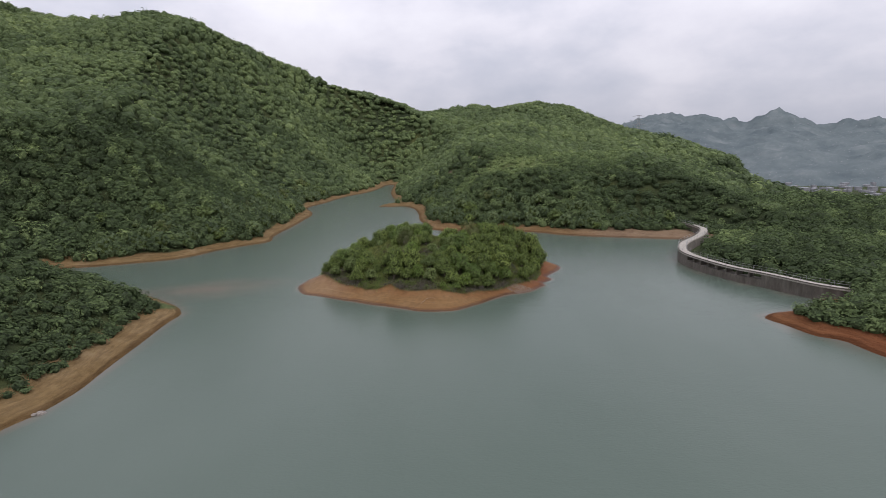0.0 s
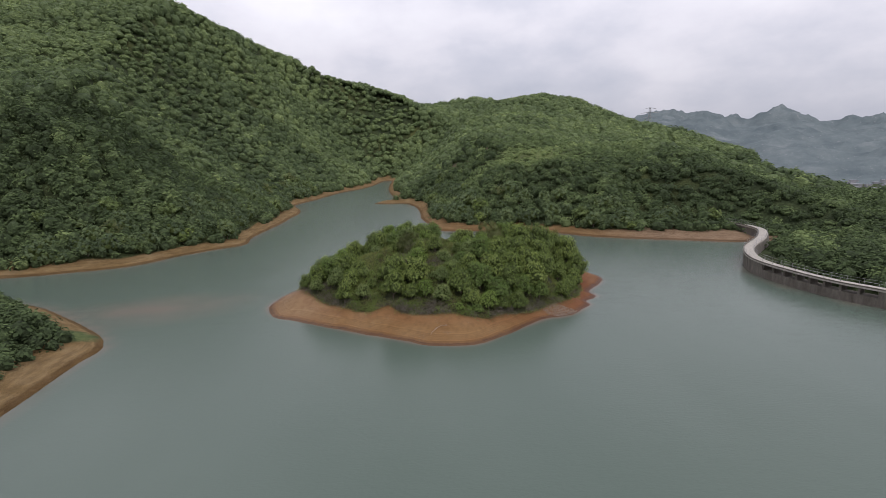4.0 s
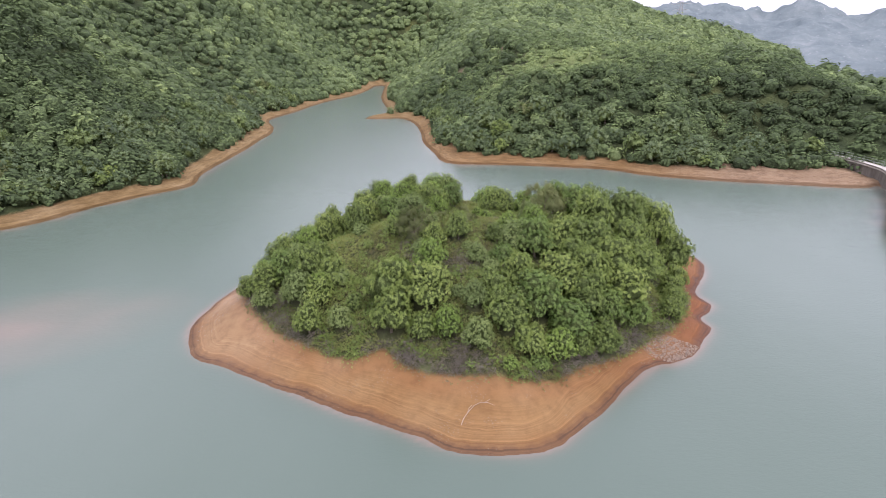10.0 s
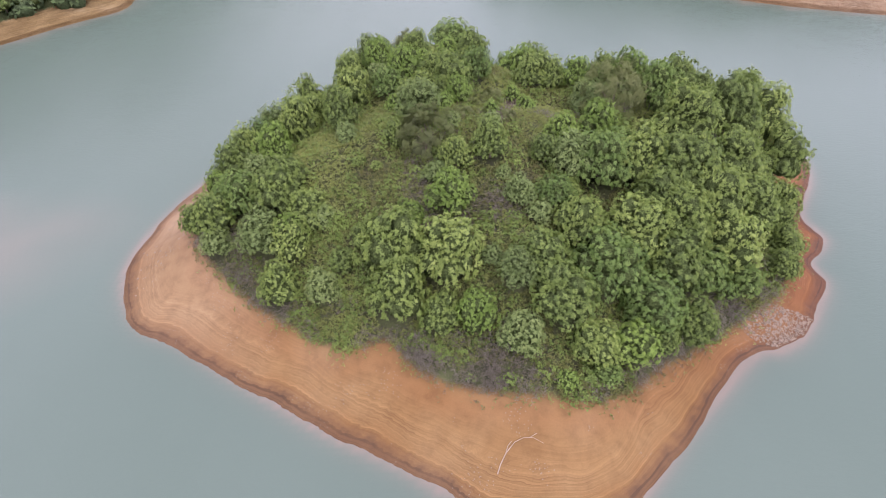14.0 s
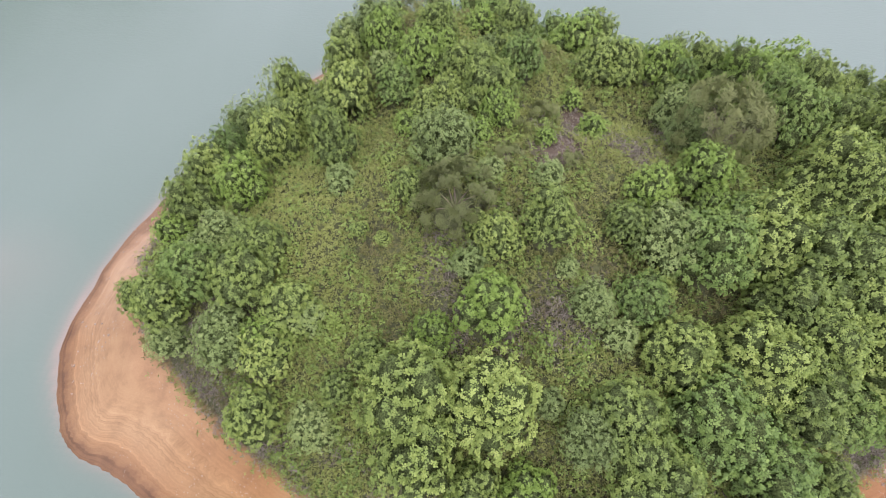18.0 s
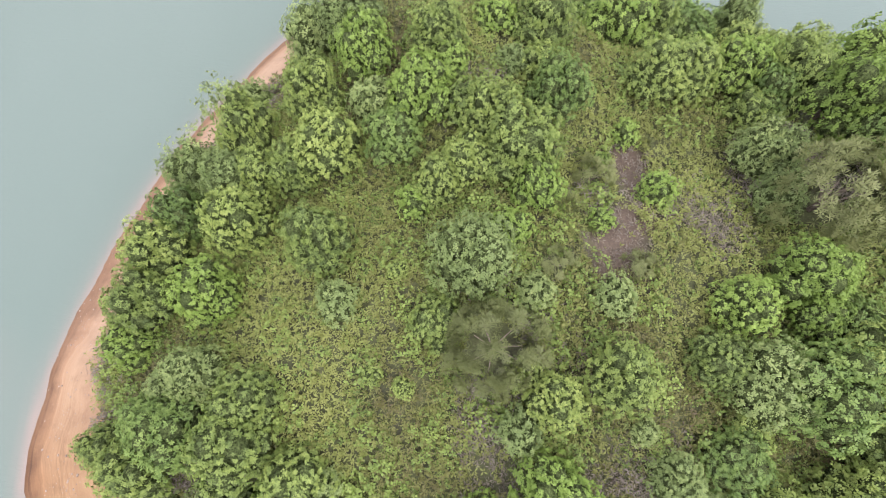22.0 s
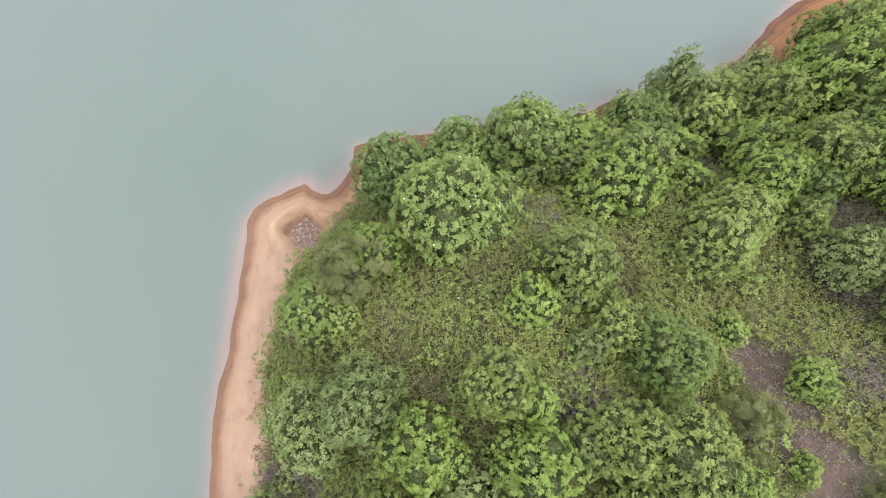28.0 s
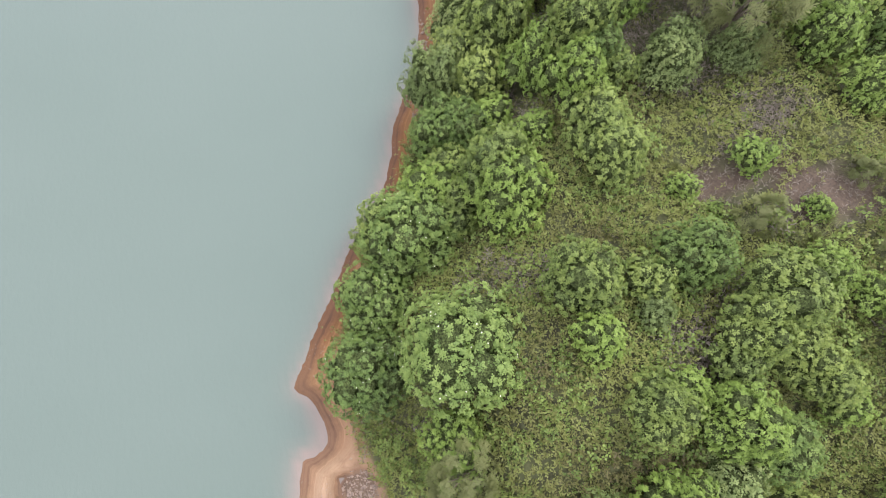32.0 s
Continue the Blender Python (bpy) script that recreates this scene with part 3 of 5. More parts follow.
# ---- ground and water ----
def ground_attrs(px, py, z):
    s = -inland(px, py, LAKE)
    wide = np.where(px < -40, 7.5, 6.5) + fractal(px, py, 25, 51, 3) * 2.5
    wide = np.where((px < -45) & (py < 90), 6.4 + fractal(px, py, 20, 52, 2) * 1.5, wide)
    wide = np.where((px > 66) & (py > 125), 16.0, wide)
    shore = np.clip(1.0 - (s - wide + 1.5) / 3.0, 0, 1)
    red = np.clip((px - 40) / 40, 0, 1) * np.where(py < 80, 1.0, 0.0) + 0.18 * (py > 120) * np.clip((px + 20) / 20, 0, 1)
    pale = 0.6 * np.clip((px - 48) / 18, 0, 1) * (py > 125)
    grass = np.clip(1.3 - np.hypot((px - 30) / 24, (py - 222) / 20), 0, 1) * np.clip(fractal(px, py, 12, 61, 3) + 0.7, 0, 1)
    grass = grass + np.clip(1.4 - np.hypot((px + 60) / 6, (py - 65) / 5), 0, 1) * 0.45
    shore = shore * (1 - 0.85 * np.clip(1.5 - np.hypot((px + 60) / 5, (py - 66) / 4), 0, 1))
    shore = shore * (1 - (dam_distance(px, py) < 14) * (s > 1.8) * (py > 64) * (py < 132))
    bare = np.clip(1.0 - np.abs(np.hypot(px - 40, py - 330) - 62) / 4.0, 0, 1) * (py < 330) * (px < 60)
    return {"shore": shore, "red": red, "grass": grass, "bare": bare, "pale": pale}


gx = spaced(-2600, -132, 112, 2900, 1.9)
gy = spaced(-900, -60, 300, 3600, 1.9)
V, Q, A = sheet("ground", gx, gy, ground_height, M_HILL, ground_attrs)
ground = tagged(new("ground", arrays_mesh("ground", V, Q, [M_HILL], A, smooth=True)),
                "scrubby green hills with a bare orange clay shoreline", "ground", kind="structure")


def water_attrs(px, py, z):
    si = -inland(px, py, ISLAND)
    sl = inland(px, py, LAKE)
    rim = 0.38 * np.exp(-np.maximum(si, 0) / 0.42) + 0.3 * np.exp(-np.maximum(sl, 0) / 0.8)
    plume = 0.3 * np.clip(1.15 - np.hypot((px + 57) / 21, (py - 83 - 0.25 * (px + 57)) / 11), 0, 1) * np.clip(0.75 + 0.8 * fractal(px, py, 14, 71, 3), 0, 1)
    return {"silt": np.clip(rim + plume, 0, 1)}


wx = spaced(-140, -36, 39, 125, 0.55, 1.12)
wy = spaced(-190, 58, 127, 470, 0.55, 1.12)
V, Q, A = sheet("water", wx, wy, lambda a, b: 0 * a, M_WATER, water_attrs)
inlake = inland(V[:, 0], V[:, 1], LAKE) > -2.5
Q = Q[inlake[Q].any(1)]
water = tagged(new("water", arrays_mesh("water", V, Q, [M_WATER], A, smooth=True)), "calm murky grey-green reservoir water", "water", kind="structure")


def island_attrs(px, py, z):
    g = inland(px, py, GROWTH)
    veg = np.clip(0.5 + g / 2.0, 0, 1)
    red = 0.6 * np.clip((px - 14) / 14, 0, 1) * np.clip((118 - py) / 20, 0, 1) + 0.22 * np.exp(-((g + 1.2) / 0.9) ** 2)
    pale = np.clip((py - 84) / 14, 0, 1) * np.clip((0 - px) / 12, 0, 1) + 0.35 * np.clip((-px - 16) / 8, 0, 1)
    wav = fractal(px, py, 1.6, 161, 3) * 0.35
    bare = np.clip(1.7 + wav * 2 - np.hypot((px - 2.6) / 1.5, (py - 97.2) / 2.6) * 1.4, 0, 1) + np.clip(1.6 + wav * 2 - np.hypot((px - 0.6) / 2.0, (py - 93.2) / 2.6) * 1.4, 0, 1)
    bare = bare + 0.8 * np.clip((1.1 - np.hypot(px + 9.3, py - 118.9)) / 0.2, 0, 1)
    return {"veg": veg, "red": np.clip(red, 0, 1), "pale": np.clip(pale, 0, 1), "bare": np.clip(bare, 0, 1)}


ix, iy = np.arange(-37, 40.1, 0.33), np.arange(58, 127.1, 0.33)
V, Q, A = sheet("island", ix, iy, island_height, M_SOIL, island_attrs)
keep = (V[Q][:, :, 2].max(1) > -2.9)
island = tagged(new("island_ground", arrays_mesh("island_ground", V, Q[keep], [M_SOIL], A, smooth=True)),
                "domed islet of orange clay with a bare beach round it", "islet", kind="structure")

# ---- far mountains ----
def far_height(az, d):
    el = np.interp(az, [8, 14, 18.1, 20, 21.7, 23.4, 25, 27.5, 28.9, 31.3, 33, 35.2, 38.4, 42, 50, 60],
                   [-2, -0.5, 1.6, 2.2, 2.7, 2.1, 2.4, 1.6, 1.3, 1.85, 1.4, 0.6, 1.35, 1.6, 1, 0])
    px, py = d * np.sin(np.radians(az)), d * np.cos(np.radians(az)) - 45
    top = 34 + 2350 * np.tan(np.radians(el))
    fall = np.clip(np.abs(d - 2350) / 1000, 0, 1)
    return px, py, -80 + (top + 80) * (1 - fall**1.25) + fractal(px, py, 150, 81, 6, 0.66) * 26 * (0.8 - 0.45 * fall)


AZ, DD = np.meshgrid(np.arange(6, 58, 0.22), np.arange(1300, 3300, 22.0))
px, py, pz = far_height(AZ.ravel(), DD.ravel())
w, h = AZ.shape[1], AZ.shape[0]
i = (np.arange(h - 1)[:, None] * w + np.arange(w - 1)[None, :]).ravel()
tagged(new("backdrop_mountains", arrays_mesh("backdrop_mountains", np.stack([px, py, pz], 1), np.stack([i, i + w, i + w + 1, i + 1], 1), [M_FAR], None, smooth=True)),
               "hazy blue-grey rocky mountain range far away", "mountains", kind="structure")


# ---- plants ----
def rosettes(centres, normals, size, rng, leaves=7, flat=0.45, slim=1.0):
    """Whorls of pointed leaves: one four-cornered leaf each, at every centre."""
    n = len(centres)
    N = normals / np.linalg.norm(normals, axis=1, keepdims=True)
    ref = np.where(np.abs(N[:, 2:3]) < 0.9, [[0, 0, 1.0]], [[1.0, 0, 0]])
    U = np.cross(N, ref)
    U /= np.linalg.norm(U, axis=1, keepdims=True)
    W = np.cross(N, U)
    a = (np.arange(leaves)[None] / leaves + rng.rand(n, 1) + rng.rand(n, leaves) * 0.08) * 2 * np.pi
    rad = np.cos(a)[..., None] * U[:, None] + np.sin(a)[..., None] * W[:, None]
    tan = -np.sin(a)[..., None] * U[:, None] + np.cos(a)[..., None] * W[:, None]
    tilt = flat + (rng.rand(n, leaves) - 0.5) * 0.9
    axis = np.cos(tilt)[..., None] * rad + np.sin(tilt)[..., None] * N[:, None]
    ln = (np.asarray(size).reshape(-1, 1) * (0.75 + 0.5 * rng.rand(n, leaves)))[..., None]
    c = centres[:, None]
    w = 0.26 * slim * ln * tan
    droop = -0.12 * ln * N[:, None]
    pts = np.stack([c + 0.05 * ln * axis, c + 0.55 * ln * axis - w, c + ln * axis + droop, c + 0.55 * ln * axis + w], 2)
    V = pts.reshape(-1, 3)
    return V, np.arange(len(V)).reshape(-1, 4)


def crown_points(rng, lobes, bunch, per, dense):
    """Points and outward directions on leaf bunches that sit all over a heap of uneven lobes, and a tint that paints
    the tips lit and the insides shaded.
    """
    P, N, Y = [], [], []
    for cx, cy, cz, r in lobes:
        k = int(dense * r * r / bunch**2)
        turn, z = np.arange(k) * 2.39996 + 6.28 * rng.rand(), 1 - 2 * (np.arange(k) + 0.5) / k
        d = np.stack([np.cos(turn) * np.sqrt(1 - z * z), np.sin(turn) * np.sqrt(1 - z * z), z], 1) + 0.12 * rng.randn(k, 3)
        d /= np.linalg.norm(d, axis=1, keepdims=True)
        d = d[d[:, 2] > -0.35]
        c = np.array([cx, cy, cz]) + d * r * (0.8 + 0.24 * rng.rand(len(d), 1)) * [1, 1, 0.85]
        inside = np.zeros(len(c), bool)
        for ox, oy, oz, orad in lobes:
            if (ox, oy, oz) != (cx, cy, cz):
                q = (c - [ox, oy, oz]) / [1, 1, 0.85]
                inside |= (q * q).sum(1) < (0.76 * orad) ** 2
        for c0, d0 in zip(c[~inside], d[~inside]):
            e = d0 + 0.62 * rng.randn(per, 3)
            e /= np.linalg.norm(e, axis=1, keepdims=True)
            P.append(c0 + e * bunch * (0.5 + 0.6 * rng.rand(per, 1)) * (0.7 + 0.5 * rng.rand()))
            N.append(0.55 * e + 0.65 * d0)
            # painted light and shade: lighter facing out of the bunch, plus random tone
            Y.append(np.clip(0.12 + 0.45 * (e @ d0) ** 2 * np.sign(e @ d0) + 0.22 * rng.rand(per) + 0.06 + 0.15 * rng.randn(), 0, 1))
    return np.concatenate(P), np.concatenate(N), np.concatenate(Y)


def crown_lobes(rng, count, tall):
    """Lobes x, y, z, radius of a crown one unit wide to each side: a dome with softer bulges round it."""
    lobes = [(0.04 * rng.randn(), 0.04 * rng.randn(), 0.7 * tall, 0.72)]
    for k in range(count):
        a = 2 * math.pi * (k + rng.rand() * 0.6) / count
        d = 0.5 + 0.14 * rng.rand()
        lobes.append((d * math.cos(a), d * math.sin(a), (0.42 + 0.42 * rng.rand()) * tall, 0.36 + 0.12 * rng.rand()))
    for k in range(4):
        a = 1.57 * (k + rng.rand())
        d = 0.2 + 0.25 * rng.rand()
        lobes.append((d * math.cos(a), d * math.sin(a), (0.98 + 0.24 * rng.rand()) * tall, 0.3 + 0.12 * rng.rand()))
    return lobes


def cube_ball():
    """A ball of 24 four-cornered faces."""
    g, pts, quads = (-1.0, 0.0, 1.0), {}, []
    for axis in range(3):
        for side in (-1.0, 1.0):
            for i in range(2):
                for j in range(2):
                    q = []
                    for u, v in ((g[i], g[j]), (g[i + 1], g[j]), (g[i + 1], g[j + 1]), (g[i], g[j + 1])):
                        p = [u, v]
                        p.insert(axis, side)
                        q.append(pts.setdefault(tuple(p), len(pts)))
                    flip = (side > 0) == (axis == 1)
                    quads.append(q[::-1] if flip else q)
    V = np.array(list(pts))
    return V / np.linalg.norm(V, axis=1, keepdims=True), np.array(quads)


BALL_V, BALL_Q = cube_ball()


def make_tree(kind, mat, seed, count=7, leaf=0.05, bunch=0.105, per=10, dense=3.4, leaves=3, flowers=0, flat=0.6, tall=1.0, slim=1.3, loose=0.0, core=0.7):
    """A unit tree: trunk and limbs, and a crown of leaf bunches round a dense inside. Scaled where it stands."""
    rng = np.random.RandomState(seed)
    root = new(kind)
    lobes = crown_lobes(rng, count, tall)
    bm = bmesh.new()
    tube(bm, [(0, 0, -0.25), (0.03, 0.02, 0.3 * tall), (0.02, 0.05, 0.7 * tall), (0, 0, 1.1 * tall)], [0.075, 0.06, 0.04, 0.012], 5)
    for cx, cy, cz, lr in lobes[1:count + 1]:
        tube(bm, [(0.02, 0.01, 0.2 * tall), (cx * 0.5, cy * 0.5, cz * 0.75), (cx, cy, cz)], [0.035, 0.022, 0.008], 3)
    part("trunk", bm, M_BARK, root)
    P, N, tip_light = crown_points(rng, lobes, bunch, per, dense)
    P = P + rng.randn(len(P), 3) * loose
    N = N + [0, 0, 0.8]
    V, Qd = rosettes(P, N, leaf * (0.7 + 0.6 * rng.rand(len(P))), rng, leaves, flat, slim)
    tint = np.repeat(tip_light, leaves * 4)
    soft = np.repeat(N, leaves * 4, 0)
    # a dark core ball per lobe: shade between the leaves, put into colour
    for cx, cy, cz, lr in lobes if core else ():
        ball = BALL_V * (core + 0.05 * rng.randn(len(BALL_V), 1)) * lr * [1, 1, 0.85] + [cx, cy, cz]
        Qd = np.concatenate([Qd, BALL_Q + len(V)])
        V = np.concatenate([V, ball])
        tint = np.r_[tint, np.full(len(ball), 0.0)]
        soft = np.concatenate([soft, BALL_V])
    mats, idx = [mat, M_CORE_SHADE], np.zeros(len(Qd), int)
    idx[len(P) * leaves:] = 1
    if flowers:
        up = np.where(N[:, 2] > 0.5)[0]
        pick = rng.choice(up, min(flowers, len(up)), replace=False)
        V2, Q2 = rosettes(P[pick] + N[pick] * 0.03, N[pick], np.full(len(pick), leaf * 0.32), rng, 4, 0.2)
        idx = np.r_[idx, np.full(len(Q2), 2)]
        Qd = np.concatenate([Qd, Q2 + len(V)])
        V = np.concatenate([V, V2])
        tint = np.r_[tint, np.ones(len(V2))]
        soft = np.concatenate([soft, np.repeat(N[pick], 16, 0)])
        mats = [mat, M_CORE_SHADE, M_PETAL]
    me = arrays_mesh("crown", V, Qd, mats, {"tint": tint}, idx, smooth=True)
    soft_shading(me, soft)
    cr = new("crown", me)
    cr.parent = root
    return root


def soft_shading(me, outward):
    """Bend the leaves' shading towards the way out of the crown, so that a bunch rounds off softly."""
    face = np.zeros(len(me.vertices) * 3)
    me.vertices.foreach_get("normal", face)
    n = face.reshape(-1, 3) * 0.5 + outward / np.linalg.norm(outward, axis=1, keepdims=True)
    me.normals_split_custom_set_from_vertices((n / np.linalg.norm(n, axis=1, keepdims=True)).tolist())


def ground_at(x, y):
    return float(island_height(np.array([x]), np.array([y]))[0])


# ---- dam: curved gravity wall with a walkway and railings ----
DAM_LINE = [(91.2, 169.3), (95.3, 158), (96.2, 149)] + DAM + [(89.7, 60.2)]
CREST = 3.3


def along(points, step):
    """Points at even steps along a rounded line, with the way across it."""
    P = [Vector((x, y, 0)) for x, y in points]
    fine = []
    for k in range(len(P) - 1):
        p0, p1, p2, p3 = P[max(k - 1, 0)], P[k], P[k + 1], P[min(k + 2, len(P) - 1)]
        for u in np.linspace(0, 1, 24, endpoint=False):
            fine.append(0.5 * ((2 * p1) + (p2 - p0) * u + (2 * p0 - 5 * p1 + 4 * p2 - p3) * u * u + (3 * p1 - p0 - 3 * p2 + p3) * u**3))
    fine.append(P[-1])
    out, left = [fine[0]], step
    for a, b in zip(fine, fine[1:]):
        d = (b - a).length
        while d >= left:
            a = a + (b - a).normalized() * left
            d -= left
            left = step
            out.append(a.copy())
        left -= d
    ways = []
    for k in range(len(out)):
        t = (out[min(k + 1, len(out) - 1)] - out[max(k - 1, 0)]).normalized()
        ways.append(Vector((t.y, -t.x, 0)))
    return out, ways


def strip_block(bm, pts, ways, k0, k1, o0, o1, z0, z1, foot=0.0):
    """A block along the line from step k0 to k1, between two offsets across it and two heights."""
    rows = []
    for k in range(k0, k1 + 1):
        a, b = pts[k] + ways[k] * o0, pts[k] + ways[k] * o1
        rows.append([bm.verts.new((a.x, a.y, z0)), bm.verts.new((a.x, a.y, z1)), bm.verts.new((b.x, b.y, z1)), bm.verts.new((b.x - foot * ways[k].x, b.y - foot * ways[k].y, z0))])
    for r, q in zip(rows, rows[1:]):
        for j in range(4):
            bm.faces.new((r[j], r[(j + 1) % 4], q[(j + 1) % 4], q[j]))
    bm.faces.new(rows[0][::-1])
    bm.faces.new(rows[-1])


dam_pts, dam_ways = along(DAM_LINE, 1.5)
dam = tagged(new("dam"), "long curved grey concrete dam with a pale walkway and steel railings", "dam", kind="structure")
DN = len(dam_pts)
OPEN = [k for k in range(DN) if 72 < dam_pts[k].y < 101 and dam_pts[k].x < 82]
for k0 in range(0, DN - 1, 4):
    k1 = min(k0 + 4, DN - 1)
    low = k0 in OPEN and k1 in OPEN
    bm = bmesh.new()
    # water side is at positive offsets of the way across
    strip_block(bm, dam_pts, dam_ways, k0, k1, 0.25 - (0.03 if (k0 // 4) % 2 else 0.0), -2.2, -3.0, CREST - (1.6 if low else 0.32), 1.2)
    part("wall_panel", bm, M_CONC, dam)
    if low:
        for kk in (k0, k0 + 2):
            bm = bmesh.new()
            c = dam_pts[kk] + dam_ways[kk] * 0.05
            box(bm, (2.0, 0.42, 1.4), Matrix.Translation((c.x - dam_ways[kk].x * 1.0, c.y - dam_ways[kk].y * 1.0, CREST - 0.98)) @ Matrix.Rotation(math.atan2(dam_ways[kk].y, dam_ways[kk].x), 4, "Z"))
            part("pier", bm, M_CONC, dam)
    bm = bmesh.new()
    strip_block(bm, dam_pts, dam_ways, k0, k1, 0.45, -2.0, CREST - 0.3, CREST)
    part("walkway_slab", bm, M_PATH, dam)
    bm = bmesh.new()
    strip_block(bm, dam_pts, dam_ways, k0, k1, 0.42, 0.22, CREST, CREST + 0.22)
    part("kerb", bm, M_CONC, dam)
bm = bmesh.new()
box(bm, (0.05, 0.05, 1.1), Matrix.Translation((0, 0, 0.55)))
post0 = part("post", bm, M_STEEL, dam)
posts = [(k, o) for k in range(0, DN, 2) for o in (0.32, -1.87)]
for j, (k, o) in enumerate(posts):
    p = dam_pts[k] + dam_ways[k] * o
    ob = post0 if j == 0 else new("post", post0.data)
    ob.parent = dam
    ob.location = (p.x, p.y, CREST + 0.01)
for o in (0.32, -1.87):
    for z in (0.55, 1.08):
        bm = bmesh.new()
        tube(bm, [dam_pts[k] + dam_ways[k] * o + Vector((0, 0, CREST + z)) for k in range(0, DN, 2)], [0.02] * len(range(0, DN, 2)), 4)
        part("rail", bm, M_STEEL, dam)

# ---- pylon behind the ridge ----
def pylon(x, y, z, tall):
    root = tagged(new("pylon"), "tall grey steel lattice power pylon beyond the ridge", "pylon")
    wid = lambda u: 4.2 * (1 - u) ** 1.3 + 0.7
    for sx in (-1, 1):
        for sy in (-1, 1):
            bm = bmesh.new()
            us = [0, 0.2, 0.4, 0.6, 0.8, 1.0]
            tube(bm, [(sx * wid(u), sy * wid(u), tall * u) for u in us], [0.2] * 6, 4)
            part("leg", bm, M_STEEL, root)
    for k in range(8):
        u0, u1 = k / 8, (k + 1) / 8
        for s in (-1, 1):
            for q in (-1, 1):
                bm = bmesh.new()
                tube(bm, [(-q * wid(u0), s * wid(u0), tall * u0), (q * wid(u1), s * wid(u1), tall * u1)], [0.1, 0.1], 4)
                part("brace", bm, M_STEEL, root)
    for u, half in ((0.78, 7), (0.88, 8.5), (0.97, 6)):
        bm = bmesh.new()
        tube(bm, [(-half, 0, tall * u), (0, 0, tall * u + 1.2), (half, 0, tall * u)], [0.14, 0.26, 0.14], 4)
        part("crossarm", bm, M_STEEL, root)
    root.matrix_basis = pose(x, y, z, 0, 0, -18)


pylon(208.5, 534.5, 16, 46)

# ---- far town at the foot of the mountains ----
rngt = np.random.RandomState(77)
TV, TQ = [], []
for k in range(110):
    az, d = radians(30 + 12 * rngt.rand()), 1180 + 420 * rngt.rand()
    wx2, wy2, hz = 3 + 5 * rngt.rand(), 3 + 4 * rngt.rand(), 1 + 5 * rngt.rand() ** 3
    cx, cy = d * math.sin(az), d * math.cos(az) - 45
    o = len(TV)
    TV += [(cx + sx * wx2, cy + sy * wy2, z) for z in (-80, -66 + hz) for sx, sy in ((-1, -1), (1, -1), (1, 1), (-1, 1))]
    TQ += [(o + 4, o + 5, o + 6, o + 7)] + [(o + j, o + (j + 1) % 4, o + 4 + (j + 1) % 4, o + 4 + j) for j in range(4)]
tagged(new("distant_town", arrays_mesh("distant_town", np.array(TV), np.array(TQ), [M_ROOF])), "tiny pale grey buildings of a distant town", "buildings", kind="stuff")


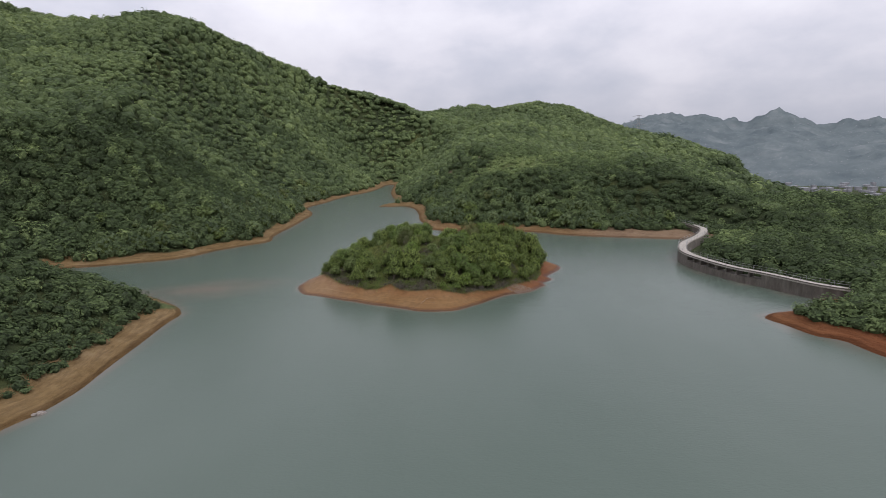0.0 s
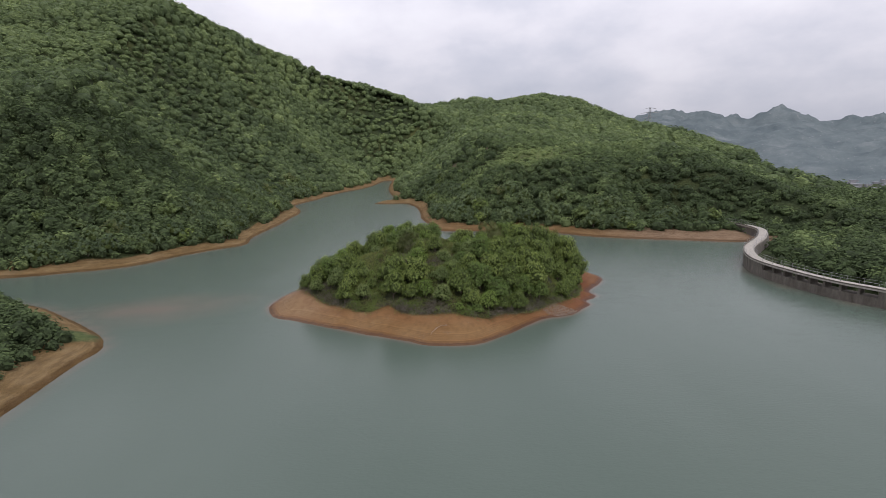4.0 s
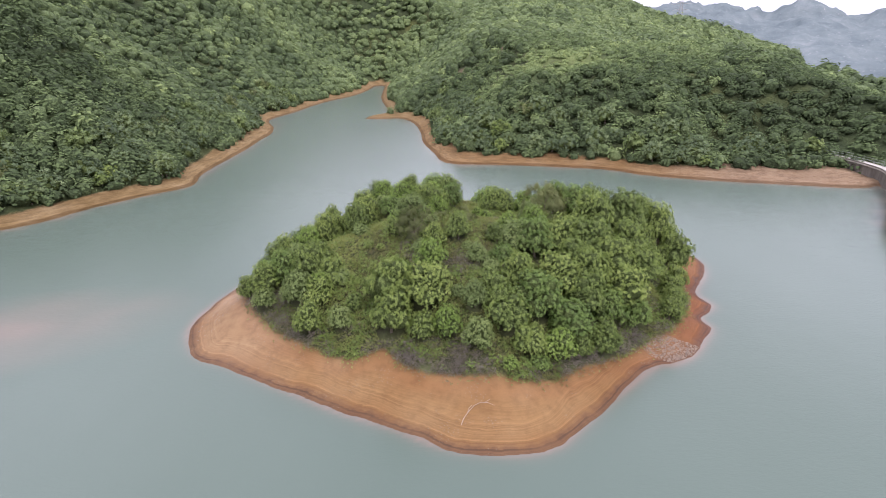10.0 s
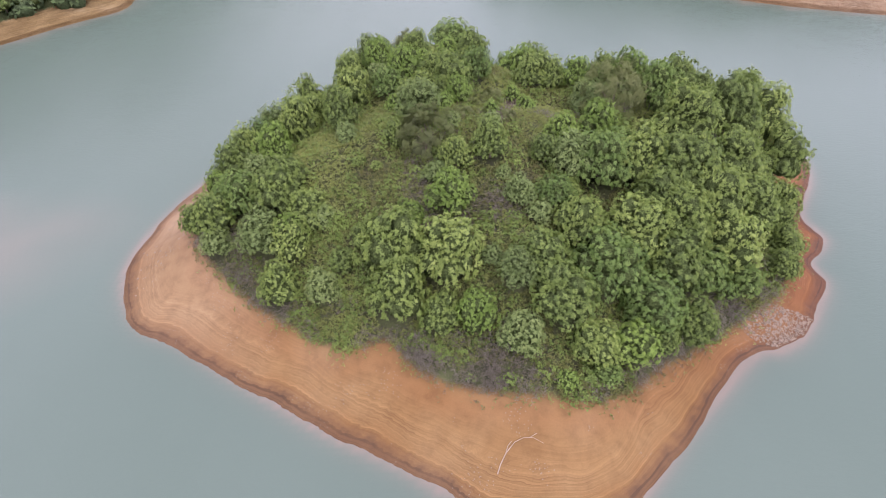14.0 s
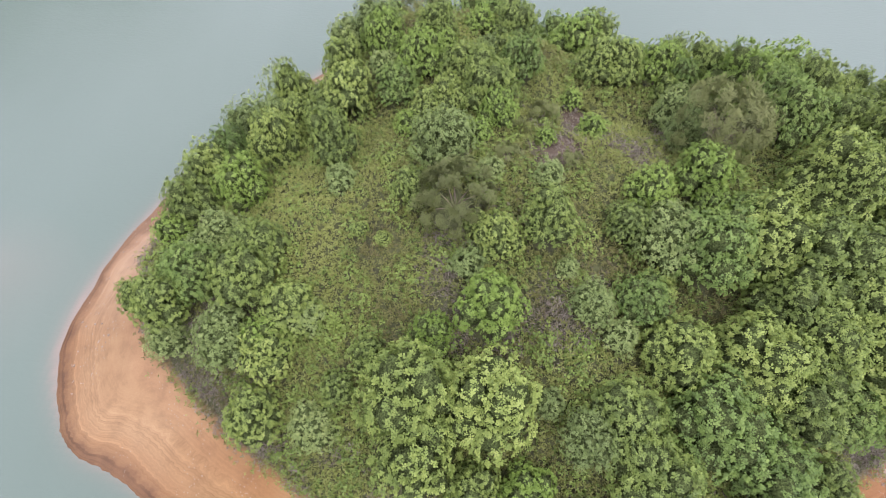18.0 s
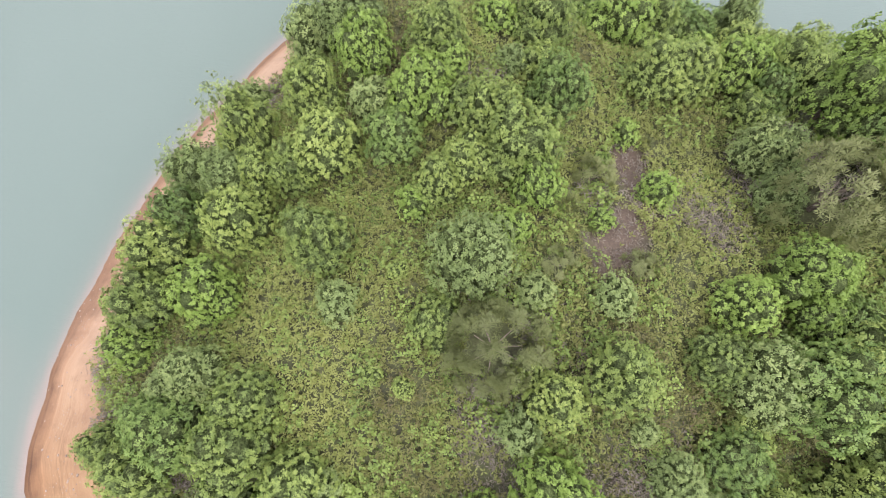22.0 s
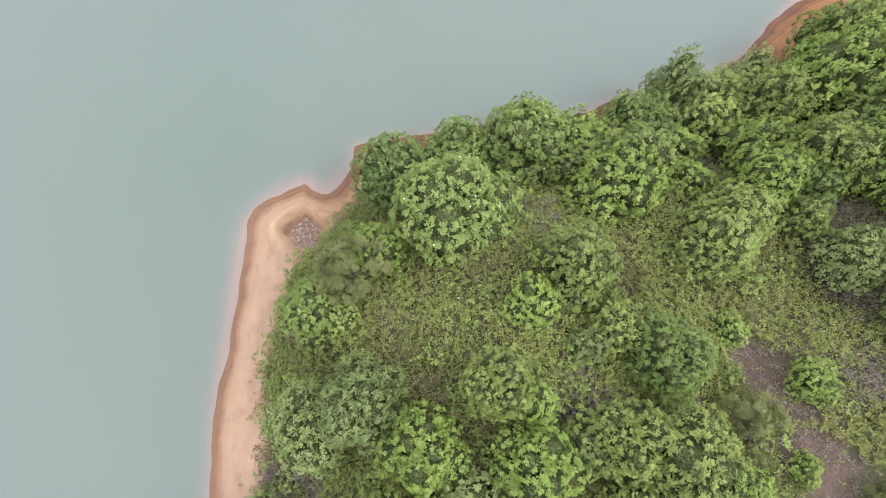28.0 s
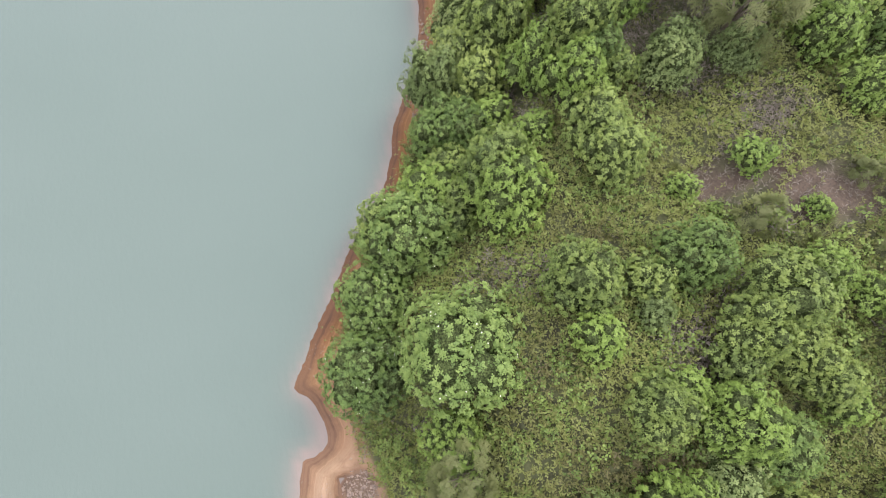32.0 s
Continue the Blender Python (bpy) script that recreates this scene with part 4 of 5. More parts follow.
# ---- closed woodland on the hills ----
def woodland(name, label, az, dist, cell, far_cell, lo, hi, cards, seed, south=-1e9, north=1e9, shade=0.0):
    """A stretch of woodland between two bearings and distances from the islet's near side: uneven crowns of leaf clumps, tree by tree."""
    rng = np.random.RandomState(seed)
    ox, oy = 5.0, -20.0
    X, Y, C = [], [], []
    d = dist[0]
    while d < dist[1]:
        c = cell + (far_cell - cell) * (d - dist[0]) / (dist[1] - dist[0])
        a = np.radians(az[0]) + np.arange(0, np.radians(az[1] - az[0]), 0.9 * c / d)
        a = a + (rng.rand(len(a)) - 0.5) * c / d + rng.rand() * c / d
        dd = d + (rng.rand(len(a)) - 0.5) * c * 1.7
        X.append(ox + dd * np.sin(a))
        Y.append(oy + dd * np.cos(a))
        C.append(np.full(len(a), c))
        d += 0.76 * c
    px, py, c = np.concatenate(X), np.concatenate(Y), np.concatenate(C)
    s = -inland(px, py, LAKE)
    edge = s - lo - fractal(px, py, 12, 91, 2) * 1.3
    land = (edge > 0.3) & (s < hi) & (py > south) & (py < north) & (dam_distance(px, py) > np.where(py < 66, 3.5, 4.8)) & ~((px > 66) & (px < 97) & (px < 83 + 0.72 * (py - 118)) & (py > 120) & (py < 154))
    land &= ~((np.abs(np.hypot(px - 40, py - 330) - 62 + 3 * fractal(px, py, 15, 98, 2)) < 1.5) & (py < 330) & (px > -15) & (px < 55))
    px, py, c, edge = px[land], py[land], c[land], edge[land]
    k = len(px)
    z = ground_height(px, py)
    scrub = np.clip(0.5 + 0.8 * fractal(px, py, 60, 95, 3), 0, 1)
    R = c * (0.63 + 0.36 * rng.rand(k) ** 2.2) * (0.85 + 0.25 * scrub) * (0.8 + 0.2 * np.clip(edge / 4.0, 0, 1))
    tall = (0.8 + 0.5 * rng.rand(k)) * (0.75 + 0.35 * scrub)
    patch = np.clip(0.5 + 0.7 * fractal(px, py, 45, 96, 3), 0, 1)
    own = rng.rand(k)
    # low bright scrub on the open slope
    open_slope = np.clip(2.6 - 2 * np.hypot((px - 30) / 26, (py - 224) / 17) + 0.8 * fractal(px, py, 9, 99, 2), 0, 1)
    R, tall = R * (1 - 0.35 * open_slope), tall * (1 - 0.3 * open_slope)
    # crowns lighten with height and distance northwards: haze painted into the tint
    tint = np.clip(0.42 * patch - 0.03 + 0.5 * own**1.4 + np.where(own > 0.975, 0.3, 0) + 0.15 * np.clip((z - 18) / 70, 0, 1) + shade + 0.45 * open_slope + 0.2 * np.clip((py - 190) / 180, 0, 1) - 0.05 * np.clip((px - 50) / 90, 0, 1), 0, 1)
    centre = np.stack([px, py, z + 0.3 * R * tall], 1)
    axes = np.stack([R, R, R * tall], 1)
    # dense inside of each crown, open below; its shade is painted by darker colour
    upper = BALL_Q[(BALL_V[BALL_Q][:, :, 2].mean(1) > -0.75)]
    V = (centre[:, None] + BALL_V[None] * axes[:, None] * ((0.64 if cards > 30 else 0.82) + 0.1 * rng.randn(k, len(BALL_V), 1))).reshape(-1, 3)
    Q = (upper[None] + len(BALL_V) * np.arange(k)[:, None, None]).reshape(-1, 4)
    # leaf clumps on its outside
    e = rng.randn(k, cards, 3)
    e[..., 2] = np.where(e[..., 2] < -0.3, -e[..., 2], e[..., 2])
    e /= np.linalg.norm(e, axis=2, keepdims=True)
    P = centre[:, None] + e * axes[:, None] * (0.76 + 0.32 * rng.rand(k, cards, 1))
    nn = 0.75 * e + [0, 0, 0.6] + rng.randn(k, cards, 3) * 0.14
    P, nn = P.reshape(-1, 3), nn.reshape(-1, 3)
    nn /= np.linalg.norm(nn, axis=1, keepdims=True)
    ln = (np.repeat(R, cards) * (1.45 if cards > 30 else 1.2) / math.sqrt(cards) * (0.6 + 0.7 * rng.rand(k * cards)))[:, None]
    ref = np.where(np.abs(nn[:, 2:3]) < 0.9, [[0, 0, 1.0]], [[1.0, 0, 0]])
    u = np.cross(nn, ref)
    u /= np.linalg.norm(u, axis=1, keepdims=True)
    v = np.cross(nn, u)
    t = rng.rand(k * cards, 1) * 6.28
    u, v = np.cos(t) * u + np.sin(t) * v, -np.sin(t) * u + np.cos(t) * v
    wide = 0.38 + 0.35 * rng.rand(k * cards, 1)
    V2 = np.stack([P - u * ln - nn * ln * 0.3, P - v * ln * wide, P + u * ln - nn * ln * 0.3, P + v * ln * wide], 1).reshape(-1, 3)
    Q2 = np.arange(len(V2)).reshape(-1, 4)
    shades = np.clip(np.repeat(tint, cards) + 0.1 * (rng.rand(k * cards) - 0.45), 0, 1)
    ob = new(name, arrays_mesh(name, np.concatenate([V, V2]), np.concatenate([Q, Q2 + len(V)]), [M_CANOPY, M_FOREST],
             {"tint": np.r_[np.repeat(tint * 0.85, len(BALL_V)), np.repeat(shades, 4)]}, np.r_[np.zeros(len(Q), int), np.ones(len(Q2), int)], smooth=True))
    return tagged(ob, label, "trees", kind="stuff")


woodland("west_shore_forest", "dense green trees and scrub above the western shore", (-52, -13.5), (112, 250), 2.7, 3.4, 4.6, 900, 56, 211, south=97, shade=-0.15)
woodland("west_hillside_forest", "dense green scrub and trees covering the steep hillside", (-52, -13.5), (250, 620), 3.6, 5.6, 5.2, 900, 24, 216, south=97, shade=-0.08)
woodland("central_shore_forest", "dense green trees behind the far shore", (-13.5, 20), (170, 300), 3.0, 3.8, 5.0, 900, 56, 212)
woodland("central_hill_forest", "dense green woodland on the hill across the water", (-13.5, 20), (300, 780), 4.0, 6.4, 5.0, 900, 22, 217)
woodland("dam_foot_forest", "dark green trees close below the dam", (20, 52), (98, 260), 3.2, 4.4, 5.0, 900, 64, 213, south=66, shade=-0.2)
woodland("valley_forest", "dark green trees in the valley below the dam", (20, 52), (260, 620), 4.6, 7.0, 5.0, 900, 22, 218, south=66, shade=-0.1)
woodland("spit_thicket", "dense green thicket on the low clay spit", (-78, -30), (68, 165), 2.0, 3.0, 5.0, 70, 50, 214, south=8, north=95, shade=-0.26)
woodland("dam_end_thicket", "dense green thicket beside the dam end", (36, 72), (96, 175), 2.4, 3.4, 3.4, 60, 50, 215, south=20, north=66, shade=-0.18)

# ---- island trees: x, y, crown radius ----
BRIGHT = [(3.8, 69.6, 0.8), (8.8, 72.5, 1.8), (-2.0, 73.9, 1.6), (-6.8, 81.2, 1.3), (-3.8, 82.1, 1.9), (-16.1, 82.2, 1.5), (9.5, 89.0, 1.3), (5.9,
    89.5, 1.6), (9.2, 90.7, 1.8), (-25.4, 90.9, 1.6), (-20.2, 92.7, 1.9), (-4.5, 93.9, 1.0), (0.1, 94.2, 0.7), (-2.9, 95.8, 1.3), (-8.9, 96.0, 1.0),
    (3.6, 96.0, 1.0), (2.7, 99.7, 0.8), (14.2, 100.6, 2.0), (-8.2, 101.8, 1.6), (-6.5, 103.4, 0.9), (9.7, 103.4, 1.5), (12.1, 104.6, 1.8), (-11.1,
    104.8, 1.5), (18.8, 105.0, 2.5), (7.8, 105.7, 1.0), (-3.9, 106.3, 1.0), (10.2, 107.3, 1.2), (4.2, 108.3, 2.0), (6.2, 111.6, 1.9), (-7.2, 113.2,
    1.4)]
GREEN = [(6.1, 72.1, 1.8), (11.3, 73.4, 1.4), (-4.6, 74.0, 1.6), (4.2, 74.3, 2.4), (-7.8, 75.3, 2.5), (2.7, 76.9, 2.1), (-4.2, 77.8, 2.6), (-17.0,
    77.8, 1.8), (-7.9, 78.0, 2.8), (13.1, 78.5, 2.6), (-12.0, 79.2, 1.1), (6.1, 80.2, 2.1), (10.1, 80.3, 2.6), (17.7, 80.3, 2.8), (-10.5, 80.7, 1.2),
    (-16.6, 81.1, 1.7), (14.1, 81.2, 2.5), (17.0, 83.0, 2.6), (12.5, 83.3, 2.2), (-15.4, 83.3, 1.9), (20.6, 83.8, 2.3), (5.4, 84.1, 1.2), (-23.5,
    84.4, 2.0), (-18.1, 85.1, 2.2), (14.7, 85.2, 2.8), (-26.0, 85.5, 1.4), (-3.1, 85.9, 1.4), (11.7, 86.1, 2.4), (-0.5, 86.6, 1.7), (-17.3, 87.1,
    1.7)]
GREEN_A = [(-4.4, 87.1, 1.0), (-9.9, 87.1, 0.6), (4.2, 87.2, 1.5), (-11.3, 87.8, 0.6), (20.1, 87.9, 2.7), (-8.1, 89.6, 1.4), (16.0, 89.9, 2.7), (-9.8,
    92.4, 0.6), (21.1, 92.6, 2.9), (-24.8, 93.2, 2.1), (-13.6, 94.2, 1.8), (28.8, 94.5, 2.6), (-24.3, 96.4, 2.0), (-7.7, 96.6, 1.3), (-18.5, 96.9,
    1.9), (-6.2, 97.6, 1.4), (28.4, 98.1, 2.3), (-3.6, 98.1, 2.0), (-15.3, 99.3, 1.4), (-17.9, 99.4, 1.5), (-13.4, 99.8, 1.8), (-4.9, 99.8, 1.5),
    (-5.8, 100.8, 1.2), (10.1, 101.0, 1.1), (12.8, 102.3, 1.8), (4.9, 102.9, 1.6), (-18.9, 103.1, 1.6), (-14.3, 103.2, 1.5), (6.8, 103.2, 1.6), (-1.7,
    103.3, 1.1)]
GREEN_B = [(-7.2, 105.0, 1.3), (15.9, 106.1, 1.9), (-1.4, 106.5, 1.6), (15.8, 107.8, 1.6), (6.0, 108.0, 1.9), (7.4, 110.2, 1.5), (4.7, 110.8, 1.6),
    (-10.5, 111.7, 0.8), (5.0, 114.7, 1.8)]
PALE = [(0.9, 72.3, 1.6), (0.9, 76.1, 1.5), (-13.4, 77.4, 1.5), (-0.8, 77.9, 0.9), (2.9, 81.1, 1.1), (-18.8, 82.0, 2.0), (1.5, 82.5, 1.3), (-23.1,
    82.7, 1.5), (-14.1, 83.0, 1.2), (0.4, 84.5, 0.7), (-4.8, 84.9, 1.2), (6.3, 86.2, 2.0), (-22.1, 88.0, 1.3), (-20.2, 88.6, 1.5), (-0.1, 90.1, 1.1),
    (-3.7, 90.7, 1.0), (-12.8, 91.2, 1.2), (-6.2, 92.2, 2.0), (9.3, 95.0, 1.3), (10.5, 97.5, 1.3), (9.7, 98.2, 1.5), (-19.2, 99.5, 1.6), (-22.9,
    101.3, 1.8), (-10.8, 102.4, 1.2), (-3.2, 103.6, 0.8), (-19.4, 107.0, 1.2), (18.4, 107.8, 1.6), (-11.9, 108.1, 1.6), (15.6, 108.8, 1.4), (-14.4,
    109.2, 1.7)]
PALE_A = [(13.4, 110.3, 1.7)]
DARK = [(6.8, 70.6, 1.1), (11.0, 75.3, 2.4), (7.7, 77.2, 2.7), (15.6, 78.4, 2.0), (18.7, 78.9, 1.8), (4.5, 82.9, 1.6), (8.6, 85.8, 2.5), (-21.5, 85.9,
    2.0), (-22.9, 86.6, 1.6), (11.1, 88.5, 1.3), (15.1, 94.6, 1.9), (15.3, 97.8, 1.7), (-22.9, 98.3, 1.6), (-9.8, 99.8, 1.5), (-1.1, 101.3, 1.5),
    (18.0, 101.5, 1.9), (11.3, 102.0, 1.4), (9.6, 108.9, 1.5), (10.4, 110.3, 1.7), (-11.4, 112.9, 1.4)]
NEEDLE = [(-5.7, 88.5, 2.0), (1.3, 91.6, 0.7), (-2.5, 92.0, 0.8), (11.2, 94.5, 2.4), (0.2, 96.8, 0.9), (-8.8, 113.1, 1.3)]
FLOWER = [(-3.3, 117.0, 2.5), (0.9, 116.2, 2.4), (-3.3, 112.2, 3.0), (4.3, 113.4, 3.1)]
YELLOW = [(1.2, 98.3, 0.45)]

FILL = []
have = np.array(GREEN + GREEN_A + GREEN_B + BRIGHT + DARK + PALE + PALE_A + FLOWER + NEEDLE)
rngf = np.random.RandomState(12)
for k in range(900):
    x, y = 8 + 25 * rngf.rand(), 74 + 38 * rngf.rand()
    r = 1.3 + 0.9 * rngf.rand()
    near = np.hypot(have[:, 0] - x, have[:, 1] - y)
    if x - 8 < (y - 88) * 0.2 or inland(np.array([x]), np.array([y]), GROWTH)[0] < 0.6 or (near < 0.75 * (have[:, 2] + r)).any() or (x < 12 and 90 < y < 100):
        continue
    FILL.append((x, y, r))
    have = np.vstack([have, (x, y, r)])

TREES = [
    ("tree", GREEN + GREEN_A + GREEN_B + FILL, M_LEAF, (1, 2, 3), dict(), "broad green leafy tree growing on the islet", "islet trees"),
    ("tree", BRIGHT, M_LEAF_BRIGHT, (4, 5), dict(count=6), "round bright green leafy tree growing on the islet", "islet trees"),
    ("tree", DARK, M_LEAF_DARK, (6, 7), dict(), "dense dark green leafy tree growing on the islet", "islet trees"),
    ("tree", PALE + PALE_A, M_LEAF_GREY, (8, 9), dict(loose=0.03), "pale grey-green leafy tree growing on the islet", "islet trees"),
    ("flowering_tree", FLOWER, M_LEAF_DARK, (10, 11), dict(leaf=0.042, bunch=0.092, flowers=34, count=9), "large green tree dotted with small white flowers", "flowering trees"),
    ("needle_tree", NEEDLE, M_NEEDLE, (12,), dict(leaf=0.1, bunch=0.24, per=40, leaves=6, slim=0.36, loose=0.05, flat=0.6, core=0), "feathery olive needle-leaved tree growing on the islet", "needle trees"),
    ("sparse_tree", [(-22.6, 102.6, 1.9), (-20.6, 105.6, 1.5)], M_LEAF_GREY, (14,), dict(leaf=0.08, bunch=0.16, per=10, dense=1.3, loose=0.06, core=0), "thin sparse-leaved tree leaning over the beach", "sparse trees"),
    ("yellow_bush", YELLOW, M_LEAF_BRIGHT, (13,), dict(), "small yellowish bush beside the bare patch", ""),
]
rngi = np.random.RandomState(21)
for kind, places, mat, seeds, opts, label, group in TREES:
    bases = {}
    for n, (x, y, r) in enumerate(places):
        small = r < 1.25
        key = (seeds[n % len(seeds)], small)
        hf = 1.12 + 0.28 * rngi.rand()
        if small:
            hf *= 0.85
        if kind == "flowering_tree":
            hf *= 0.92
        up = min(max((y - 92) / 14, 0), 1)
        side = min(max((abs(x + 1) - 9) / 6, 0), 1) * min(max((y - 86) / 10, 0), 1)
        if kind != "flowering_tree":
            hf, r = hf * (1 + 0.08 * up + 0.2 * side), r * (1 + 0.22 * up)
        m = Matrix.LocRotScale((x, y, ground_at(x, y) - 0.05), Euler((0.06 * rngi.randn(), 0.06 * rngi.randn(), 6.28 * rngi.rand())), (r, r, r * hf))
        if key not in bases:
            o = dict(opts)
            if small:
                o["leaf"], o["bunch"], o["count"] = o.get("leaf", 0.05) * 1.5, o.get("bunch", 0.105) * 1.45, 5
            bases[key] = tagged(make_tree(kind, mat, key[0] + (50 if small else 0), **o), label, "bush" if small else "tree", group)
            bases[key].matrix_basis = m
        else:
            copy_thing(bases[key], m @ Matrix.Diagonal([1 / q for q in bases[key].scale] + [1]))

# ---- trees along the far banks ----
bank_bases = [make_tree("bank_tree", mt, 60 + k, count=6, leaf=0.13, bunch=0.27, per=9) for k, mt in enumerate((M_LEAF_BANK, M_LEAF_GREY, M_LEAF_BANK, M_LEAF, M_NEEDLE))]
for b_, lab in zip(bank_bases, ("dark green leafy tree on the lake shore", "green leafy tree on the lake shore", "dark green leafy tree on the lake shore",
                                "bright yellow-green tree on the lake shore", "feathery olive tree on the lake shore")):
    tagged(b_, lab, "tree", "shore trees")
rngb = np.random.RandomState(33)
used = [False] * 5
line = [(LEFT_BANK[k], LEFT_BANK[k + 1]) for k in range(15, 30)] + [(RIGHT_BANK[k], RIGHT_BANK[k + 1]) for k in range(8, 20)]
for (x0, y0), (x1, y1) in line:
    L = math.hypot(x1 - x0, y1 - y0)
    for k in range(int(L / 1.5) + 1):
        u, off, r = rngb.rand(), 6.4 + 15 * rngb.rand() ** 1.6, 1.7 + 1.6 * rngb.rand() ** 1.5
        nx, ny = (y0 - y1) / L, (x1 - x0) / L
        x, y = x0 + u * (x1 - x0) + nx * off, y0 + u * (y1 - y0) + ny * off
        if -inland(np.array([x]), np.array([y]), LAKE)[0] < 6.2 or (x > 64 and y < 158):
            continue
        c = rngb.choice(5, p=[0.44, 0.13, 0.36, 0.03, 0.04])
        z = float(ground_height(np.array([x]), np.array([y]))[0])
        m = Matrix.LocRotScale((x, y, z - 0.1), Euler((0, 0, 6.28 * rngb.rand())), (r, r, r * (0.9 + 0.35 * rngb.rand())))
        if used[c]:
            copy_thing(bank_bases[c], m @ Matrix.Diagonal([1 / q for q in bank_bases[c].scale] + [1]))
        else:
            bank_bases[c].matrix_basis, used[c] = m, True

for c, (x, y) in enumerate([(-80, 146), (-78, 160), (20, 177), (-92, 132), (52, 168)]):
    if not used[c]:
        bank_bases[c].matrix_basis = Matrix.LocRotScale((x, y, float(ground_height(np.array([x]), np.array([y]))[0]) - 0.1), Euler((0, 0, c)), (2.4, 2.4, 2.6))

# ---- low growth on the island ----
def under_crown(px, py):
    hid = np.zeros(px.shape, bool)
    for x, y, r in have:
        hid |= (px - x) ** 2 + (py - y) ** 2 < (0.62 * r) ** 2
    return hid


def cover(name, label, category, n, seed, where, mat, leaf, leaves, lift, slim=1.0, flat=0.6):
    rng = np.random.RandomState(seed)
    px, py = rng.rand(n) * 66 - 33, rng.rand(n) * 56 + 66
    g = inland(px, py, GROWTH)
    ok = where(px, py, g, rng) & ~under_crown(px, py)
    px, py = px[ok], py[ok]
    z = island_height(px, py) + lift * (0.3 + rng.rand(len(px)) ** 1.5)
    N = np.stack([rng.randn(len(px)) * 0.45, rng.randn(len(px)) * 0.45 - 0.1, np.ones(len(px))], 1)
    size = leaf * (0.6 + 0.8 * rng.rand(len(px)))
    V, Qd = rosettes(np.stack([px, py, z], 1), N, size, rng, leaves, flat, slim)
    yel = np.exp(-(((px - 6.5) / 4.5) ** 2 + ((py - 95) / 5) ** 2)) + 0.7 * np.exp(-(((px + 14) / 4.5) ** 2 + ((py - 89) / 5) ** 2))
    tint = np.clip(0.48 + 0.45 * fractal(px, py, 5, 131, 3) + 0.4 * yel + 0.4 * (rng.rand(len(px)) - 0.5), 0, 1)
    return tagged(new(name, arrays_mesh(name, V, Qd, [mat], {"tint": np.repeat(tint, leaves * 4)})), label, category, kind="stuff")


def bare_patch(px, py):
    return (np.hypot((px - 2.6) / 1.3, (py - 97.2) / 2.3) < 1) | (np.hypot((px - 0.6) / 1.7, (py - 93.2) / 2.3) < 1)


def dryness(px, py, g):
    return 1.15 * fractal(px, py, 6, 141, 3) + 0.06 + 0.85 * np.exp(-((g - 0.4) / 0.9) ** 2) * (py < 92) + 0.75 * np.exp(-(((px + 3) / 6) ** 2 + ((py - 82) / 5) ** 2)) + 0.6 * np.exp(-(((px + 7) / 2.5) ** 2 + ((py - 84) / 3) ** 2))


cover("ground_cover", "low leafy green ferns and scrub covering the islet", "ground cover", 185000, 301,
      lambda px, py, g, r: (g > -0.2 + 0.5 * r.randn(len(px))) & ~(bare_patch(px, py) & (r.rand(len(px)) < 0.93)) & (dryness(px, py, g) < 0.45 + 0.8 * r.rand(len(px))), M_COVER, 0.175, 4, 0.5, 0.75)
cover("dry_scrub", "low dry purplish-grey twiggy scrub on the islet", "scrub", 90000, 302,
      lambda px, py, g, r: (g > -0.4 + 0.4 * r.randn(len(px))) & ~(bare_patch(px, py) & (r.rand(len(px)) < 0.3)) & (dryness(px, py, g) + 0.9 * bare_patch(px, py) > 0.3 + 0.35 * r.rand(len(px))), M_DRY, 0.2, 4, 0.4, 0.4, 0.8)

# ---- low shrubs between the trees ----
def shrubs(name, label, n, seed, mat, where, rlo, rhi, cards, fine=1.0, slim=1.4):
    rng = np.random.RandomState(seed)
    px, py = rng.rand(n) * 66 - 33, rng.rand(n) * 56 + 66
    g = inland(px, py, GROWTH)
    ok = where(px, py, g, rng) & ~under_crown(px, py)
    px, py = px[ok], py[ok]
    m = len(px)
    rad = rlo + (rhi - rlo) * rng.rand(m) ** 2
    d = rng.randn(m, cards, 3)
    d /= np.linalg.norm(d, axis=2, keepdims=True)
    d[..., 2] = np.abs(d[..., 2])
    lump = 0.7 + 0.4 * rng.rand(m, cards, 1)
    c = np.stack([px, py, island_height(px, py) + 0.1 * rad], 1)[:, None] + d * lump * np.stack([rad, rad, rad * 1.1], 1)[:, None]
    V, Qd = rosettes(c.reshape(-1, 3), (d + [0, 0, 0.5]).reshape(-1, 3), np.repeat(rad, cards) * fine * (0.25 + 0.15 * rng.rand(m * cards)) + 0.03, rng, 3, 0.5, slim)
    tint = np.repeat(np.clip(0.25 + 0.5 * rng.rand(m), 0, 1), cards * 12) + np.repeat(0.3 * (rng.rand(m * cards) - 0.3), 12)
    return tagged(new(name, arrays_mesh(name, V, Qd, [mat], {"tint": np.clip(tint, 0, 1)})), label, "shrubs", kind="stuff")


def clearing(px, py):
    return np.minimum(np.hypot((px - 6.5) / 4.5, (py - 95) / 5), np.hypot((px + 14) / 4.5, (py - 89) / 5.5)) < 1


shrubs("low_shrubs", "low green shrubs between the islet trees", 6200, 311, M_SHRUB,
       lambda px, py, g, r: (g > -0.1) & ~bare_patch(px, py) & (dryness(px, py, g) < 0.6 + 0.4 * r.rand(len(px))) & (~clearing(px, py) | (r.rand(len(px)) < 0.5)), 0.32, 1.0, 32, 0.48)

